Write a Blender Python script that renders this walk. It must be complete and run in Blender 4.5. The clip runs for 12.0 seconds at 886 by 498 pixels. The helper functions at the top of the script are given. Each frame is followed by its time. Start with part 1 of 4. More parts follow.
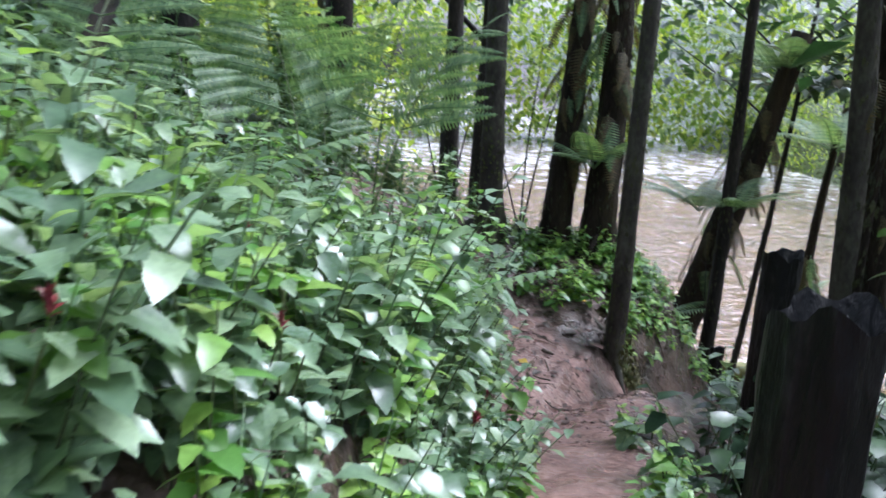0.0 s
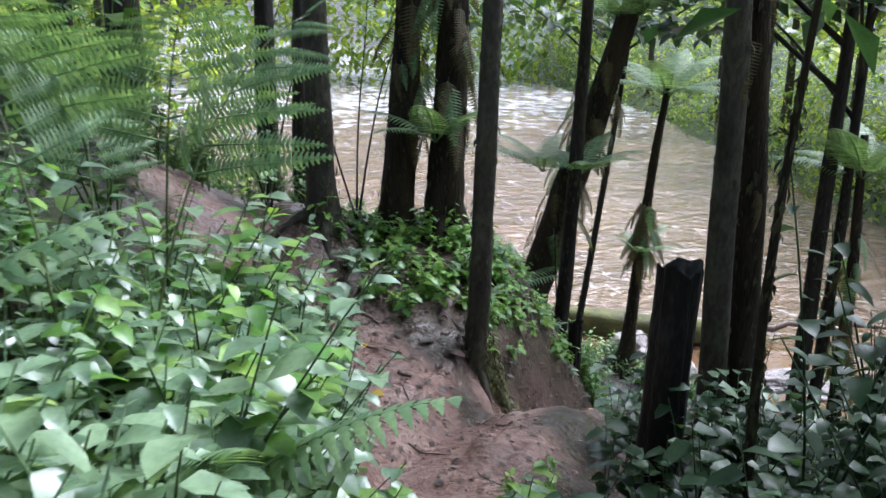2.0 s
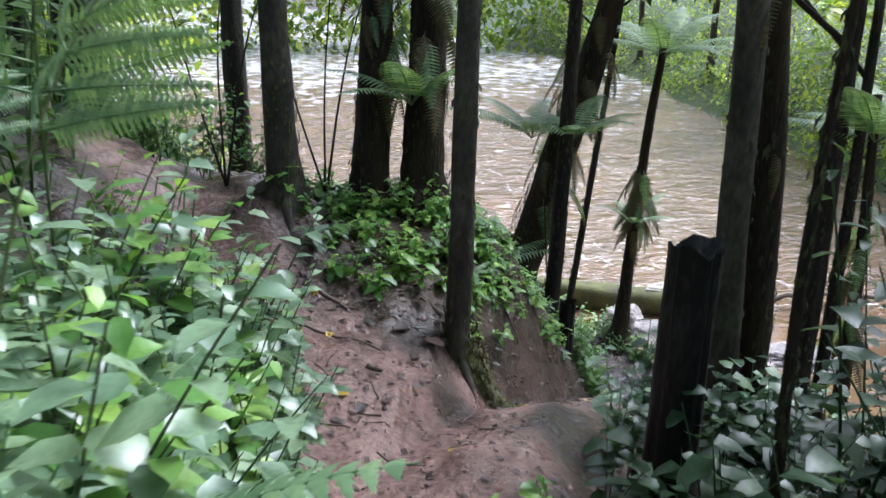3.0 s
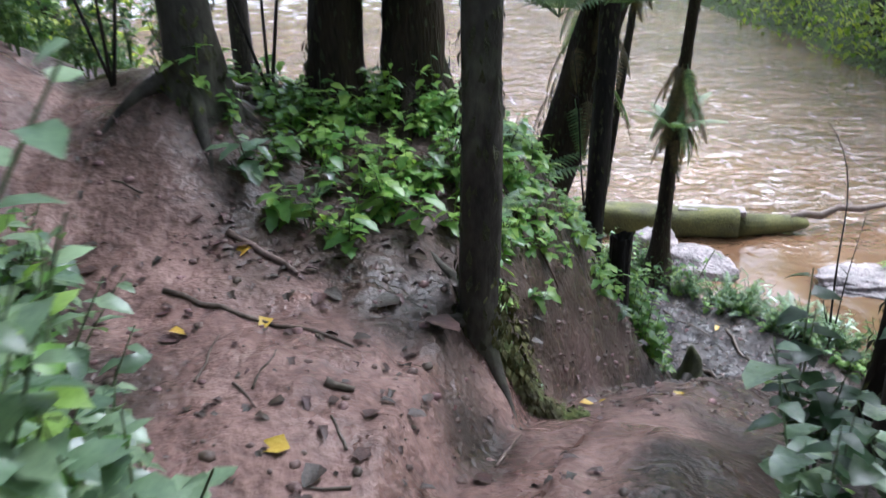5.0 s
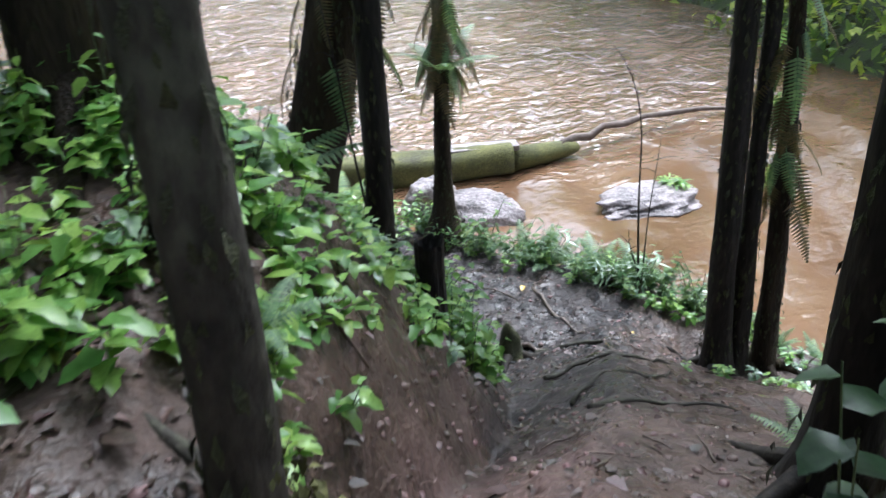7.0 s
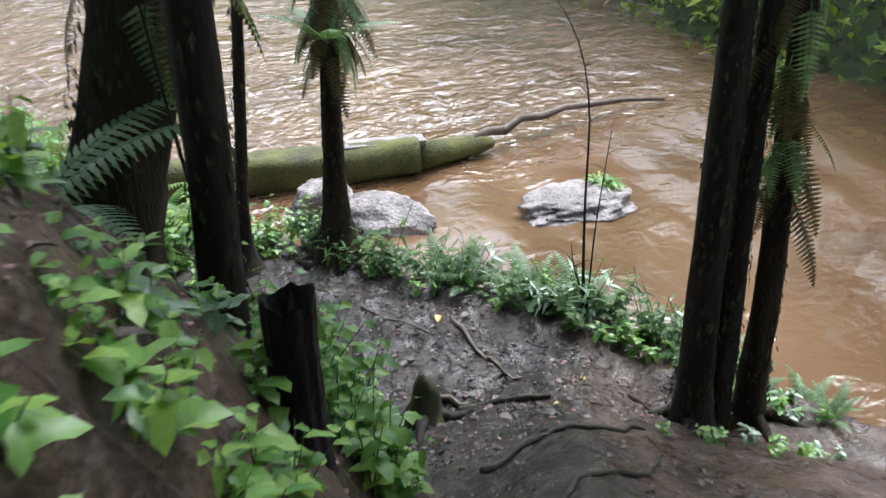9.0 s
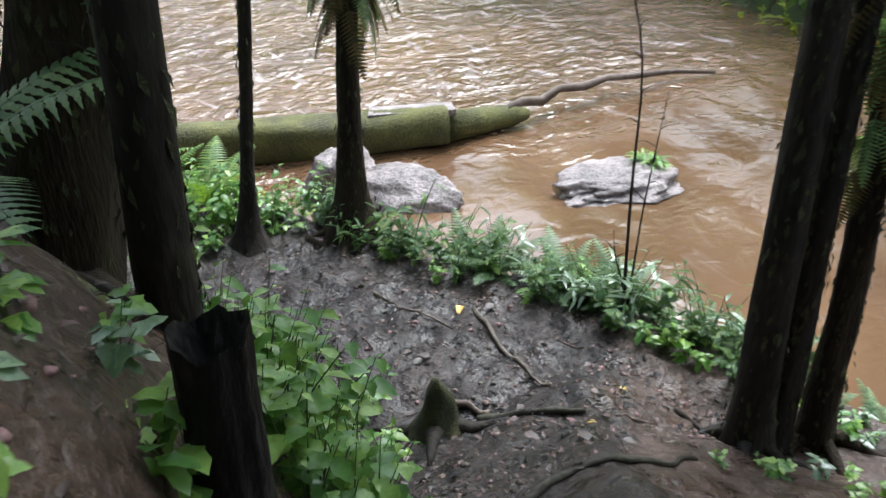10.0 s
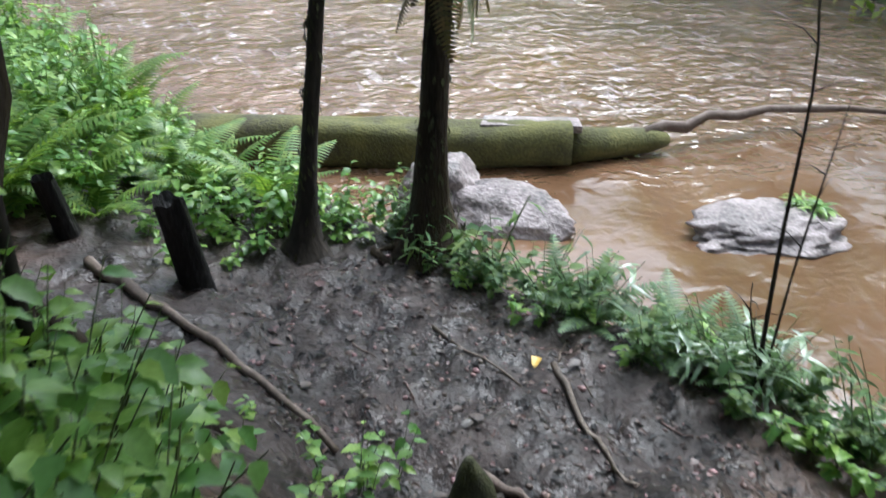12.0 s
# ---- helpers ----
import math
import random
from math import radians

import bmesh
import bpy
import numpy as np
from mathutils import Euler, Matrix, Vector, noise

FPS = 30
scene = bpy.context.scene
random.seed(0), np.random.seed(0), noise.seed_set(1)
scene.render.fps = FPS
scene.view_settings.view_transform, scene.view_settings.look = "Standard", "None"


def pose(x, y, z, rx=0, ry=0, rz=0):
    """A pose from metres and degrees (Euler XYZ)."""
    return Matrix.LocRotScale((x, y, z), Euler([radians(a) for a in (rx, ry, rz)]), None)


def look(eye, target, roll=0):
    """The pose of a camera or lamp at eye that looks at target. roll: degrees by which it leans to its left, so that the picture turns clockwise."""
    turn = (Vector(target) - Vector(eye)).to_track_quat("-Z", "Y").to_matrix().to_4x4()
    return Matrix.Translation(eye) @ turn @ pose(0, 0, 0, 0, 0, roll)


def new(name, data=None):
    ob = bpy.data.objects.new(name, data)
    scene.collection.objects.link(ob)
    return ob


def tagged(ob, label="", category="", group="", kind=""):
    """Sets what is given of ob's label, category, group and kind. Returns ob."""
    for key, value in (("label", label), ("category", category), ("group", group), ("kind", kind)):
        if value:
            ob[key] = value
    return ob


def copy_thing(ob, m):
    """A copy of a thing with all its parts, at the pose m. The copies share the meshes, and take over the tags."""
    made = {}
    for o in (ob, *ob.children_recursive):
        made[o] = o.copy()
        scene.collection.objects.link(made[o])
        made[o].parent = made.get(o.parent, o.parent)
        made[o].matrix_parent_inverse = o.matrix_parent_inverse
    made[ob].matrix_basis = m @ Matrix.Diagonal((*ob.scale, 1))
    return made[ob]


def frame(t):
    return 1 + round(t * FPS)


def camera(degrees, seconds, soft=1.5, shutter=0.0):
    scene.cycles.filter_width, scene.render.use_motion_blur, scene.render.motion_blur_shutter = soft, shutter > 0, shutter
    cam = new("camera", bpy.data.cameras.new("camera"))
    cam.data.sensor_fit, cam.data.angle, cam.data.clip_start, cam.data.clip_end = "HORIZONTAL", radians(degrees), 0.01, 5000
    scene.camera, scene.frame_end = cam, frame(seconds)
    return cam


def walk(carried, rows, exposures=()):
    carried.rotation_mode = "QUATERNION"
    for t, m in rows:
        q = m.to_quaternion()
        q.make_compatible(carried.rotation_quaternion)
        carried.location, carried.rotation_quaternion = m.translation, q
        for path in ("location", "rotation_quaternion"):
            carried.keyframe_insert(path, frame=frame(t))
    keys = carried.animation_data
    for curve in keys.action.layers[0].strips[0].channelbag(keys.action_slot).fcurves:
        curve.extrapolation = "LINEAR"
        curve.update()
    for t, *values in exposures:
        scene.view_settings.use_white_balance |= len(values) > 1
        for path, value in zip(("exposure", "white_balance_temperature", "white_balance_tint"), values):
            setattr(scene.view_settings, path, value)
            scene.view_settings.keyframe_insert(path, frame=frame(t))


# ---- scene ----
cam = camera(56.0, 12.0, shutter=0.5)
METRES, EYE, TILT, LEAN, TURN = 11.5, 1.5, -13.0, -3.0, 0.0
EXPOSURES = [(0.0, 1.6, 5350, 14), (2.5, 1.55, 5450, 10), (4.5, 1.58, 5400, 12), (5.5, 1.74, 5400, 12), (6.5, 2.05, 5400, 9), (7.5, 1.38, 5450, 9), (9.5, 1.44, 5700, 6), (10.5, 1.38, 5700, 6), (11.3, 1.4, 5650, 5), (12.0, 1.27, 5600, 6)]
ROWS = [
    (0.0, 0.0, 0.0, 0.0, 0.0, 0.0, -0.0),
    (0.5, 0.0047, 0.0213, 0.0117, -2.98, -1.73, 1.59),
    (1.0, 0.0021, 0.0455, 0.0204, -6.59, -1.86, 2.84),
    (1.5, -0.0014, 0.0797, 0.0428, -10.26, -3.16, 3.59),
    (2.0, 0.0038, 0.1071, 0.0461, -11.77, -4.68, 4.02),
    (2.5, 0.0156, 0.1367, 0.0463, -12.44, -6.08, 4.27),
    (4.5, 0.0586, 0.3301, 0.0197, -11.94, -8.81, 5.93),
    (5.0, 0.0683, 0.3876, 0.0163, -12.93, -12.07, 6.83),
    (5.5, 0.075, 0.4391, 0.0183, -16.31, -15.32, 8.36),
    (6.0, 0.083, 0.4837, 0.0178, -20.8, -17.77, 9.89),
    (6.5, 0.1052, 0.5206, 0.0215, -27.08, -18.84, 11.16),
    (7.0, 0.123, 0.5484, 0.0238, -31.15, -19.27, 12.15),
    (7.5, 0.1399, 0.5847, 0.0187, -34.32, -19.09, 12.34),
    (9.5, 0.2458, 0.7453, -0.0384, -38.2, -21.25, 10.6),
    (10.0, 0.2672, 0.771, -0.0464, -35.26, -22.05, 9.93),
    (10.5, 0.2869, 0.7924, -0.0589, -33.19, -22.54, 9.22),
    (11.0, 0.3123, 0.8092, -0.0822, -29.75, -21.98, 9.17),
    (11.5, 0.3357, 0.8368, -0.0984, -27.32, -20.66, 8.29),
    (12.0, 0.357, 0.8585, -0.0999, -24.11, -18.35, 7.06),
]
walk(cam, [(t, pose(0, 0, EYE, TILT, LEAN, TURN) @ pose(METRES * x, METRES * y, METRES * z, 90 + pitch, roll, yaw)) for t, x, y, z, yaw, pitch, roll in ROWS], exposures=EXPOSURES)

# ---------- light ----------
SUN_EL, SUN_AZ = 56.0, 62.0
world = bpy.data.worlds.new("overcast_sky")
scene.world = world
world.use_nodes = True
wn, wl = world.node_tree.nodes, world.node_tree.links
sky = wn.new("ShaderNodeTexSky")
sky.sky_type, sky.sun_disc = "NISHITA", False
sky.sun_elevation, sky.sun_rotation = radians(SUN_EL), radians(SUN_AZ)
sky.air_density, sky.dust_density, sky.ozone_density = 1.0, 6.0, 1.0
soft_sky = wn.new("ShaderNodeHueSaturation")
soft_sky.inputs["Saturation"].default_value = 0.35
wl.new(sky.outputs[0], soft_sky.inputs["Color"])
wl.new(soft_sky.outputs[0], wn["Background"].inputs["Color"])
wn["Background"].inputs["Strength"].default_value = 0.15
sun = new("sun", bpy.data.lights.new("sun", "SUN"))
sun.data.energy, sun.data.angle, sun.data.color = 1.4, radians(30), (1.0, 0.97, 0.92)
az, el = radians(SUN_AZ), radians(SUN_EL)
sun.matrix_world = look((0, 0, 30), Vector((0, 0, 30)) - Vector((math.sin(az) * math.cos(el), math.cos(az) * math.cos(el), math.sin(el))))


# ---------- materials ----------
def material(name, colours, scale=4.0, rough=0.7, bump=0.3, fine=40.0, rough_var=0.15, stretch=(1, 1, 1), spread=0.0, spec=0.5, coords="Object", bump_dist=0.02):
    """Two scales of noise through a colour ramp, with relief; spread varies the colour from object to object."""
    m = bpy.data.materials.new(name)
    m.use_nodes = True
    n, l = m.node_tree.nodes, m.node_tree.links
    b = n["Principled BSDF"]
    tc, mp = n.new("ShaderNodeTexCoord"), n.new("ShaderNodeMapping")
    mp.inputs["Scale"].default_value = stretch
    l.new(tc.outputs[coords], mp.inputs[0])
    big, small = n.new("ShaderNodeTexNoise"), n.new("ShaderNodeTexNoise")
    for t, s, d in ((big, scale, 5.0), (small, fine, 4.0)):
        t.inputs["Scale"].default_value, t.inputs["Detail"].default_value = s, d
        l.new(mp.outputs[0], t.inputs["Vector"])
    mix = n.new("ShaderNodeMix")
    mix.data_type = "FLOAT"
    mix.inputs[0].default_value = 0.4
    l.new(big.outputs["Fac"], mix.inputs[2])
    l.new(small.outputs["Fac"], mix.inputs[3])
    ramp = n.new("ShaderNodeValToRGB")
    ramp.color_ramp.elements[0].position, ramp.color_ramp.elements[1].position = 0.33, 0.67
    while len(ramp.color_ramp.elements) < len(colours):
        ramp.color_ramp.elements.new(0.5)
    for i, (e, c) in enumerate(zip(ramp.color_ramp.elements, colours)):
        e.position, e.color = 0.33 + 0.34 * i / (len(colours) - 1), (*c, 1)
    l.new(mix.outputs[0], ramp.inputs[0])
    out = ramp.outputs[0]
    if spread:
        info, hsv, mr = n.new("ShaderNodeObjectInfo"), n.new("ShaderNodeHueSaturation"), n.new("ShaderNodeMapRange")
        geo = n.new("ShaderNodeNewGeometry")
        add, wrap = n.new("ShaderNodeMath"), n.new("ShaderNodeMath")
        wrap.operation = "FRACT"
        l.new(info.outputs["Random"], add.inputs[0])
        l.new(geo.outputs["Random Per Island"], add.inputs[1])
        l.new(add.outputs[0], wrap.inputs[0])
        mr.inputs["To Min"].default_value, mr.inputs["To Max"].default_value = 1 - spread, 1 + spread
        l.new(wrap.outputs[0], mr.inputs["Value"])
        l.new(mr.outputs[0], hsv.inputs["Value"])
        hue = n.new("ShaderNodeMapRange")
        hue.inputs["To Min"].default_value, hue.inputs["To Max"].default_value = 0.5 + spread * 0.06, 0.5 - spread * 0.09
        l.new(wrap.outputs[0], hue.inputs["Value"])
        l.new(hue.outputs[0], hsv.inputs["Hue"])
        l.new(out, hsv.inputs["Color"])
        out = hsv.outputs[0]
    l.new(out, b.inputs["Base Color"])
    rr = n.new("ShaderNodeMapRange")
    rr.inputs["To Min"].default_value, rr.inputs["To Max"].default_value = max(0.02, rough - rough_var), min(1, rough + rough_var)
    l.new(big.outputs["Fac"], rr.inputs["Value"])
    l.new(rr.outputs[0], b.inputs["Roughness"])
    b.inputs["Specular IOR Level"].default_value = spec
    bp = n.new("ShaderNodeBump")
    bp.inputs["Strength"].default_value, bp.inputs["Distance"].default_value = bump, bump_dist
    l.new(mix.outputs[0], bp.inputs["Height"])
    l.new(bp.outputs[0], b.inputs["Normal"])
    return m


def leafy(name, dark, light, rough=0.4, spread=0.3, spec=0.5, glow=0.35, veins=True):
    """Leaf tissue: lets part of the light through, glossy when wet."""
    m = material(name, (dark, light), scale=9.0, fine=60.0, rough=rough, rough_var=0.15, bump=0.25, spread=spread, spec=spec, bump_dist=0.004)
    n, l = m.node_tree.nodes, m.node_tree.links
    b = n["Principled BSDF"]
    tr, ms = n.new("ShaderNodeBsdfTranslucent"), n.new("ShaderNodeMixShader")
    src = b.inputs["Base Color"].links[0].from_socket
    warm = n.new("ShaderNodeMix")
    warm.data_type, warm.blend_type = "RGBA", "MULTIPLY"
    warm.inputs[0].default_value = 1.0
    warm.inputs[7].default_value = (1.5, 1.5, 0.7, 1)
    l.new(src, warm.inputs[6])
    l.new(warm.outputs[2], tr.inputs["Color"])
    ms.inputs[0].default_value = glow
    l.new(b.outputs[0], ms.inputs[1])
    l.new(tr.outputs[0], ms.inputs[2])
    l.new(ms.outputs[0], n["Material Output"].inputs["Surface"])
    return m


BARK = material("dark_wet_bark", ((0.007, 0.006, 0.005), (0.02, 0.016, 0.013), (0.05, 0.04, 0.03)), scale=3, fine=30, rough=0.75, bump=0.9, stretch=(1, 1, 0.25), bump_dist=0.03, spec=0.25)
BARK_GREY = material("grey_brown_bark", ((0.016, 0.014, 0.011), (0.045, 0.039, 0.03), (0.09, 0.09, 0.06)), scale=3.5, fine=26, rough=0.75, bump=1.0, stretch=(1, 1, 0.5), bump_dist=0.03, spec=0.3)
FIBRE = material("tree_fern_fibre", ((0.008, 0.006, 0.005), (0.03, 0.022, 0.015), (0.05, 0.038, 0.02)), scale=5, fine=60, rough=0.9, bump=1.0, stretch=(1, 1, 0.15), bump_dist=0.05, spec=0.2)
CHAR = material("charred_wet_wood", ((0.003, 0.003, 0.003), (0.007, 0.006, 0.006), (0.03, 0.028, 0.028)), scale=5, fine=40, rough=0.5, bump=1.0, stretch=(1, 1, 0.3), bump_dist=0.03, spec=0.25)
MOSS = material("green_moss", ((0.025, 0.035, 0.008), (0.07, 0.09, 0.02), (0.14, 0.15, 0.04)), scale=8, fine=120, rough=0.95, bump=1.0, bump_dist=0.02)
LOG_MOSS = material("olive_moss_on_wet_wood", ((0.03, 0.022, 0.012), (0.085, 0.085, 0.025), (0.16, 0.15, 0.045)), scale=2.2, fine=30, rough=0.85, bump=1.0, bump_dist=0.04)
MOSS_DARK = material("dark_brown_moss", ((0.012, 0.013, 0.006), (0.035, 0.036, 0.013), (0.07, 0.07, 0.022)), scale=8, fine=90, rough=0.95, bump=1.0, bump_dist=0.03)
ROCK = material("pale_wet_rock", ((0.04, 0.034, 0.033), (0.21, 0.175, 0.17), (0.42, 0.355, 0.35)), scale=2.6, fine=22, rough=0.6, bump=1.0, rough_var=0.15, bump_dist=0.06)
TWIG = material("grey_brown_twig", ((0.05, 0.035, 0.025), (0.11, 0.08, 0.06), (0.2, 0.16, 0.13)), scale=6, fine=50, rough=0.7, bump=0.6, spread=0.35)
LITTER = material("dead_leaf", ((0.025, 0.014, 0.01), (0.06, 0.036, 0.026), (0.13, 0.09, 0.065)), scale=12, fine=80, rough=0.5, bump=0.4, spread=0.5)
YELLOW = material("yellow_leaf", ((0.45, 0.28, 0.03), (0.62, 0.45, 0.07)), scale=12, fine=80, rough=0.45, bump=0.3, spread=0.2)
RED = material("dark_red_bract", ((0.12, 0.012, 0.015), (0.28, 0.05, 0.05)), scale=20, fine=90, rough=0.5, bump=0.4, spread=0.3)
LEAF = leafy("broad_leaf", (0.098, 0.165, 0.095), (0.225, 0.33, 0.2), rough=0.3, spread=0.4, spec=0.8)
LEAF_EDGE = leafy("mid_green_leaf", (0.035, 0.08, 0.02), (0.09, 0.18, 0.045), rough=0.58, spread=0.45, spec=0.35)
LEAF_PALE = leafy("young_leaf", (0.11, 0.22, 0.04), (0.2, 0.37, 0.09), rough=0.34, spread=0.35)
# leaf green darkened: the shade under the trees is in its colour
LEAF_DARK = leafy("painted_shade_leaf", (0.016, 0.04, 0.016), (0.045, 0.095, 0.04), rough=0.35, spread=0.4)
FERN = leafy("fern_green", (0.085, 0.15, 0.07), (0.18, 0.285, 0.14), rough=0.5, spread=0.3)
FERN_DRY = leafy("dry_fern", (0.05, 0.04, 0.015), (0.11, 0.09, 0.03), rough=0.7, spread=0.4, glow=0.2)
FERN_BRIGHT = leafy("bright_fern", (0.08, 0.16, 0.025), (0.15, 0.26, 0.05), rough=0.5, spread=0.3)
# yellow-green raised in brightness: daylight on the far foliage is painted in
FAR = leafy("painted_lit_leaf", (0.12, 0.2, 0.03), (0.28, 0.38, 0.08), rough=0.5, spread=0.5, glow=0.45)
STEM = material("green_stem", ((0.04, 0.06, 0.02), (0.09, 0.12, 0.04)), scale=10, fine=60, rough=0.5, bump=0.3, spread=0.3)

# soil: red clay on the slope, grey wet silt on the terrace
SOIL = material("wet_clay_soil", ((0.085, 0.05, 0.041), (0.21, 0.124, 0.104), (0.35, 0.225, 0.19)), scale=2.2, fine=22, rough=0.5, rough_var=0.25, bump=1.0, bump_dist=0.06)
n, l = SOIL.node_tree.nodes, SOIL.node_tree.links
b = SOIL.node_tree.nodes["Principled BSDF"]
geo, sep, mr = n.new("ShaderNodeNewGeometry"), n.new("ShaderNodeSeparateXYZ"), n.new("ShaderNodeMapRange")
l.new(geo.outputs["Position"], sep.inputs[0])
l.new(sep.outputs["Z"], mr.inputs["Value"])
mr.inputs["From Min"].default_value, mr.inputs["From Max"].default_value = -1.3, -2.8
silt = n.new("ShaderNodeValToRGB")
silt.color_ramp.elements[0].position, silt.color_ramp.elements[0].color = 0.35, (0.008, 0.006, 0.005, 1)
silt.color_ramp.elements[1].position, silt.color_ramp.elements[1].color = 0.7, (0.064, 0.047, 0.042, 1)
base_in = b.inputs["Base Color"].links[0].from_socket
l.new(b.inputs["Normal"].links[0].from_node.inputs["Height"].links[0].from_socket, silt.inputs[0])
mx = n.new("ShaderNodeMix")
mx.data_type = "RGBA"
l.new(mr.outputs[0], mx.inputs[0])
l.new(base_in, mx.inputs[6])
l.new(silt.outputs[0], mx.inputs[7])
l.new(mx.outputs[2], b.inputs["Base Color"])

b.inputs["Specular IOR Level"].default_value = 0.3
wet = n.new("ShaderNodeTexNoise")
wet.inputs["Scale"].default_value, wet.inputs["Detail"].default_value = 3.2, 6.0
l.new(geo.outputs["Position"], wet.inputs["Vector"])
wr = n.new("ShaderNodeMapRange")
wr.inputs["From Min"].default_value, wr.inputs["From Max"].default_value = 0.38, 0.62
wr.inputs["To Min"].default_value, wr.inputs["To Max"].default_value = 0.16, 0.7
l.new(wet.outputs["Fac"], wr.inputs["Value"])
l.new(wr.outputs[0], b.inputs["Roughness"])
# leaf mould and ground cover away from the trodden parts
cover = n.new("ShaderNodeMath")
cover.operation = "MAXIMUM"
far_x, far_l = n.new("ShaderNodeMapRange"), n.new("ShaderNodeMapRange")
far_x.inputs["From Min"].default_value, far_x.inputs["From Max"].default_value = 17.0, 20.0
far_l.inputs["From Min"].default_value, far_l.inputs["From Max"].default_value = -0.7, -2.0
l.new(sep.outputs["X"], far_x.inputs["Value"])
l.new(sep.outputs["X"], far_l.inputs["Value"])
l.new(far_x.outputs[0], cover.inputs[0])
l.new(far_l.outputs[0], cover.inputs[1])
# dark humus off the trodden parts
att, hum, mh = n.new("ShaderNodeAttribute"), n.new("ShaderNodeValToRGB"), n.new("ShaderNodeMix")
att.attribute_name = "trodden"
hum.color_ramp.elements[0].position, hum.color_ramp.elements[0].color = 0.36, (0.024, 0.016, 0.012, 1)
hum.color_ramp.elements[1].position, hum.color_ramp.elements[1].color = 0.66, (0.105, 0.068, 0.054, 1)
l.new(silt.inputs[0].links[0].from_socket, hum.inputs[0])
mh.data_type = "RGBA"
l.new(att.outputs["Fac"], mh.inputs[0])
l.new(hum.outputs[0], mh.inputs[6])
l.new(mx.outputs[2], mh.inputs[7])
green = n.new("ShaderNodeValToRGB")
green.color_ramp.elements[0].position, green.color_ramp.elements[0].color = 0.4, (0.02, 0.022, 0.01, 1)
green.color_ramp.elements[1].position, green.color_ramp.elements[1].color = 0.62, (0.06, 0.09, 0.025, 1)
l.new(wet.outputs["Fac"], green.inputs[0])
mg = n.new("ShaderNodeMix")
mg.data_type = "RGBA"
l.new(cover.outputs[0], mg.inputs[0])
l.new(mh.outputs[2], mg.inputs[6])
l.new(green.outputs[0], mg.inputs[7])
l.new(mg.outputs[2], b.inputs["Base Color"])

CRUMB = material("wet_soil_crumb", ((0.055, 0.035, 0.028), (0.14, 0.088, 0.074), (0.26, 0.175, 0.15)), scale=6, fine=50, rough=0.55, bump=0.6, spread=0.5)

# turbid river water
WATER = bpy.data.materials.new("muddy_river_water")
WATER.use_nodes = True
n, l = WATER.node_tree.nodes, WATER.node_tree.links
b = n["Principled BSDF"]
tc = n.new("ShaderNodeTexCoord")
nz = n.new("ShaderNodeTexNoise")
nz.inputs["Scale"].default_value = 0.35
l.new(tc.outputs["Object"], nz.inputs["Vector"])
rp = n.new("ShaderNodeValToRGB")
rp.color_ramp.elements[0].position, rp.color_ramp.elements[0].color = 0.35, (0.105, 0.058, 0.031, 1)
rp.color_ramp.elements[1].position, rp.color_ramp.elements[1].color = 0.7, (0.165, 0.094, 0.052, 1)
l.new(nz.outputs["Fac"], rp.inputs[0])
# broken white water in the rapids upstream
fz, fy, fs_, fm, fmix = n.new("ShaderNodeTexNoise"), n.new("ShaderNodeMapRange"), n.new("ShaderNodeSeparateXYZ"), n.new("ShaderNodeMath"), n.new("ShaderNodeMix")
l.new(tc.outputs["Object"], fs_.inputs[0])
l.new(fs_.outputs["Y"], fy.inputs["Value"])
fy.inputs["From Min"].default_value, fy.inputs["From Max"].default_value = 30.0, 60.0
fy.inputs["To Min"].default_value, fy.inputs["To Max"].default_value = -0.25, 0.13
fz.inputs["Scale"].default_value, fz.inputs["Detail"].default_value = 1.1, 6.0
l.new(tc.outputs["Object"], fz.inputs["Vector"])
l.new(fz.outputs["Fac"], fm.inputs[0])
l.new(fy.outputs[0], fm.inputs[1])
foam = n.new("ShaderNodeMapRange")
foam.inputs["From Min"].default_value, foam.inputs["From Max"].default_value = 0.55, 0.78
l.new(fm.outputs[0], foam.inputs["Value"])
fmix.data_type = "RGBA"
fmix.inputs[7].default_value = (0.8, 0.8, 0.82, 1)
l.new(foam.outputs[0], fmix.inputs[0])
l.new(rp.outputs[0], fmix.inputs[6])
l.new(fmix.outputs[2], b.inputs["Base Color"])
b.inputs["Roughness"].default_value = 0.06
b.inputs["IOR"].default_value = 1.5
height = None
for scale_, amount, squash in ((1.3, 0.9, (0.6, 0.8, 1)), (3.6, 0.5, (0.55, 0.85, 1)), (10.0, 0.12, (0.7, 0.9, 1))):
    wv, wmap = n.new("ShaderNodeTexNoise"), n.new("ShaderNodeMapping")
    wmap.inputs["Scale"].default_value = squash
    wmap.inputs["Rotation"].default_value = (0, 0, radians(35))
    l.new(tc.outputs["Object"], wmap.inputs[0])
    l.new(wmap.outputs[0], wv.inputs["Vector"])
    wv.inputs["Scale"].default_value, wv.inputs["Detail"].default_value, wv.inputs["Distortion"].default_value = scale_, 2.0, 0.8
    part_h = n.new("ShaderNodeMath")
    part_h.operation = "MULTIPLY_ADD"
    l.new(wv.outputs["Fac"], part_h.inputs[0])
    part_h.inputs[1].default_value = amount
    if height is not None:
        l.new(height, part_h.inputs[2])
    height = part_h.outputs[0]
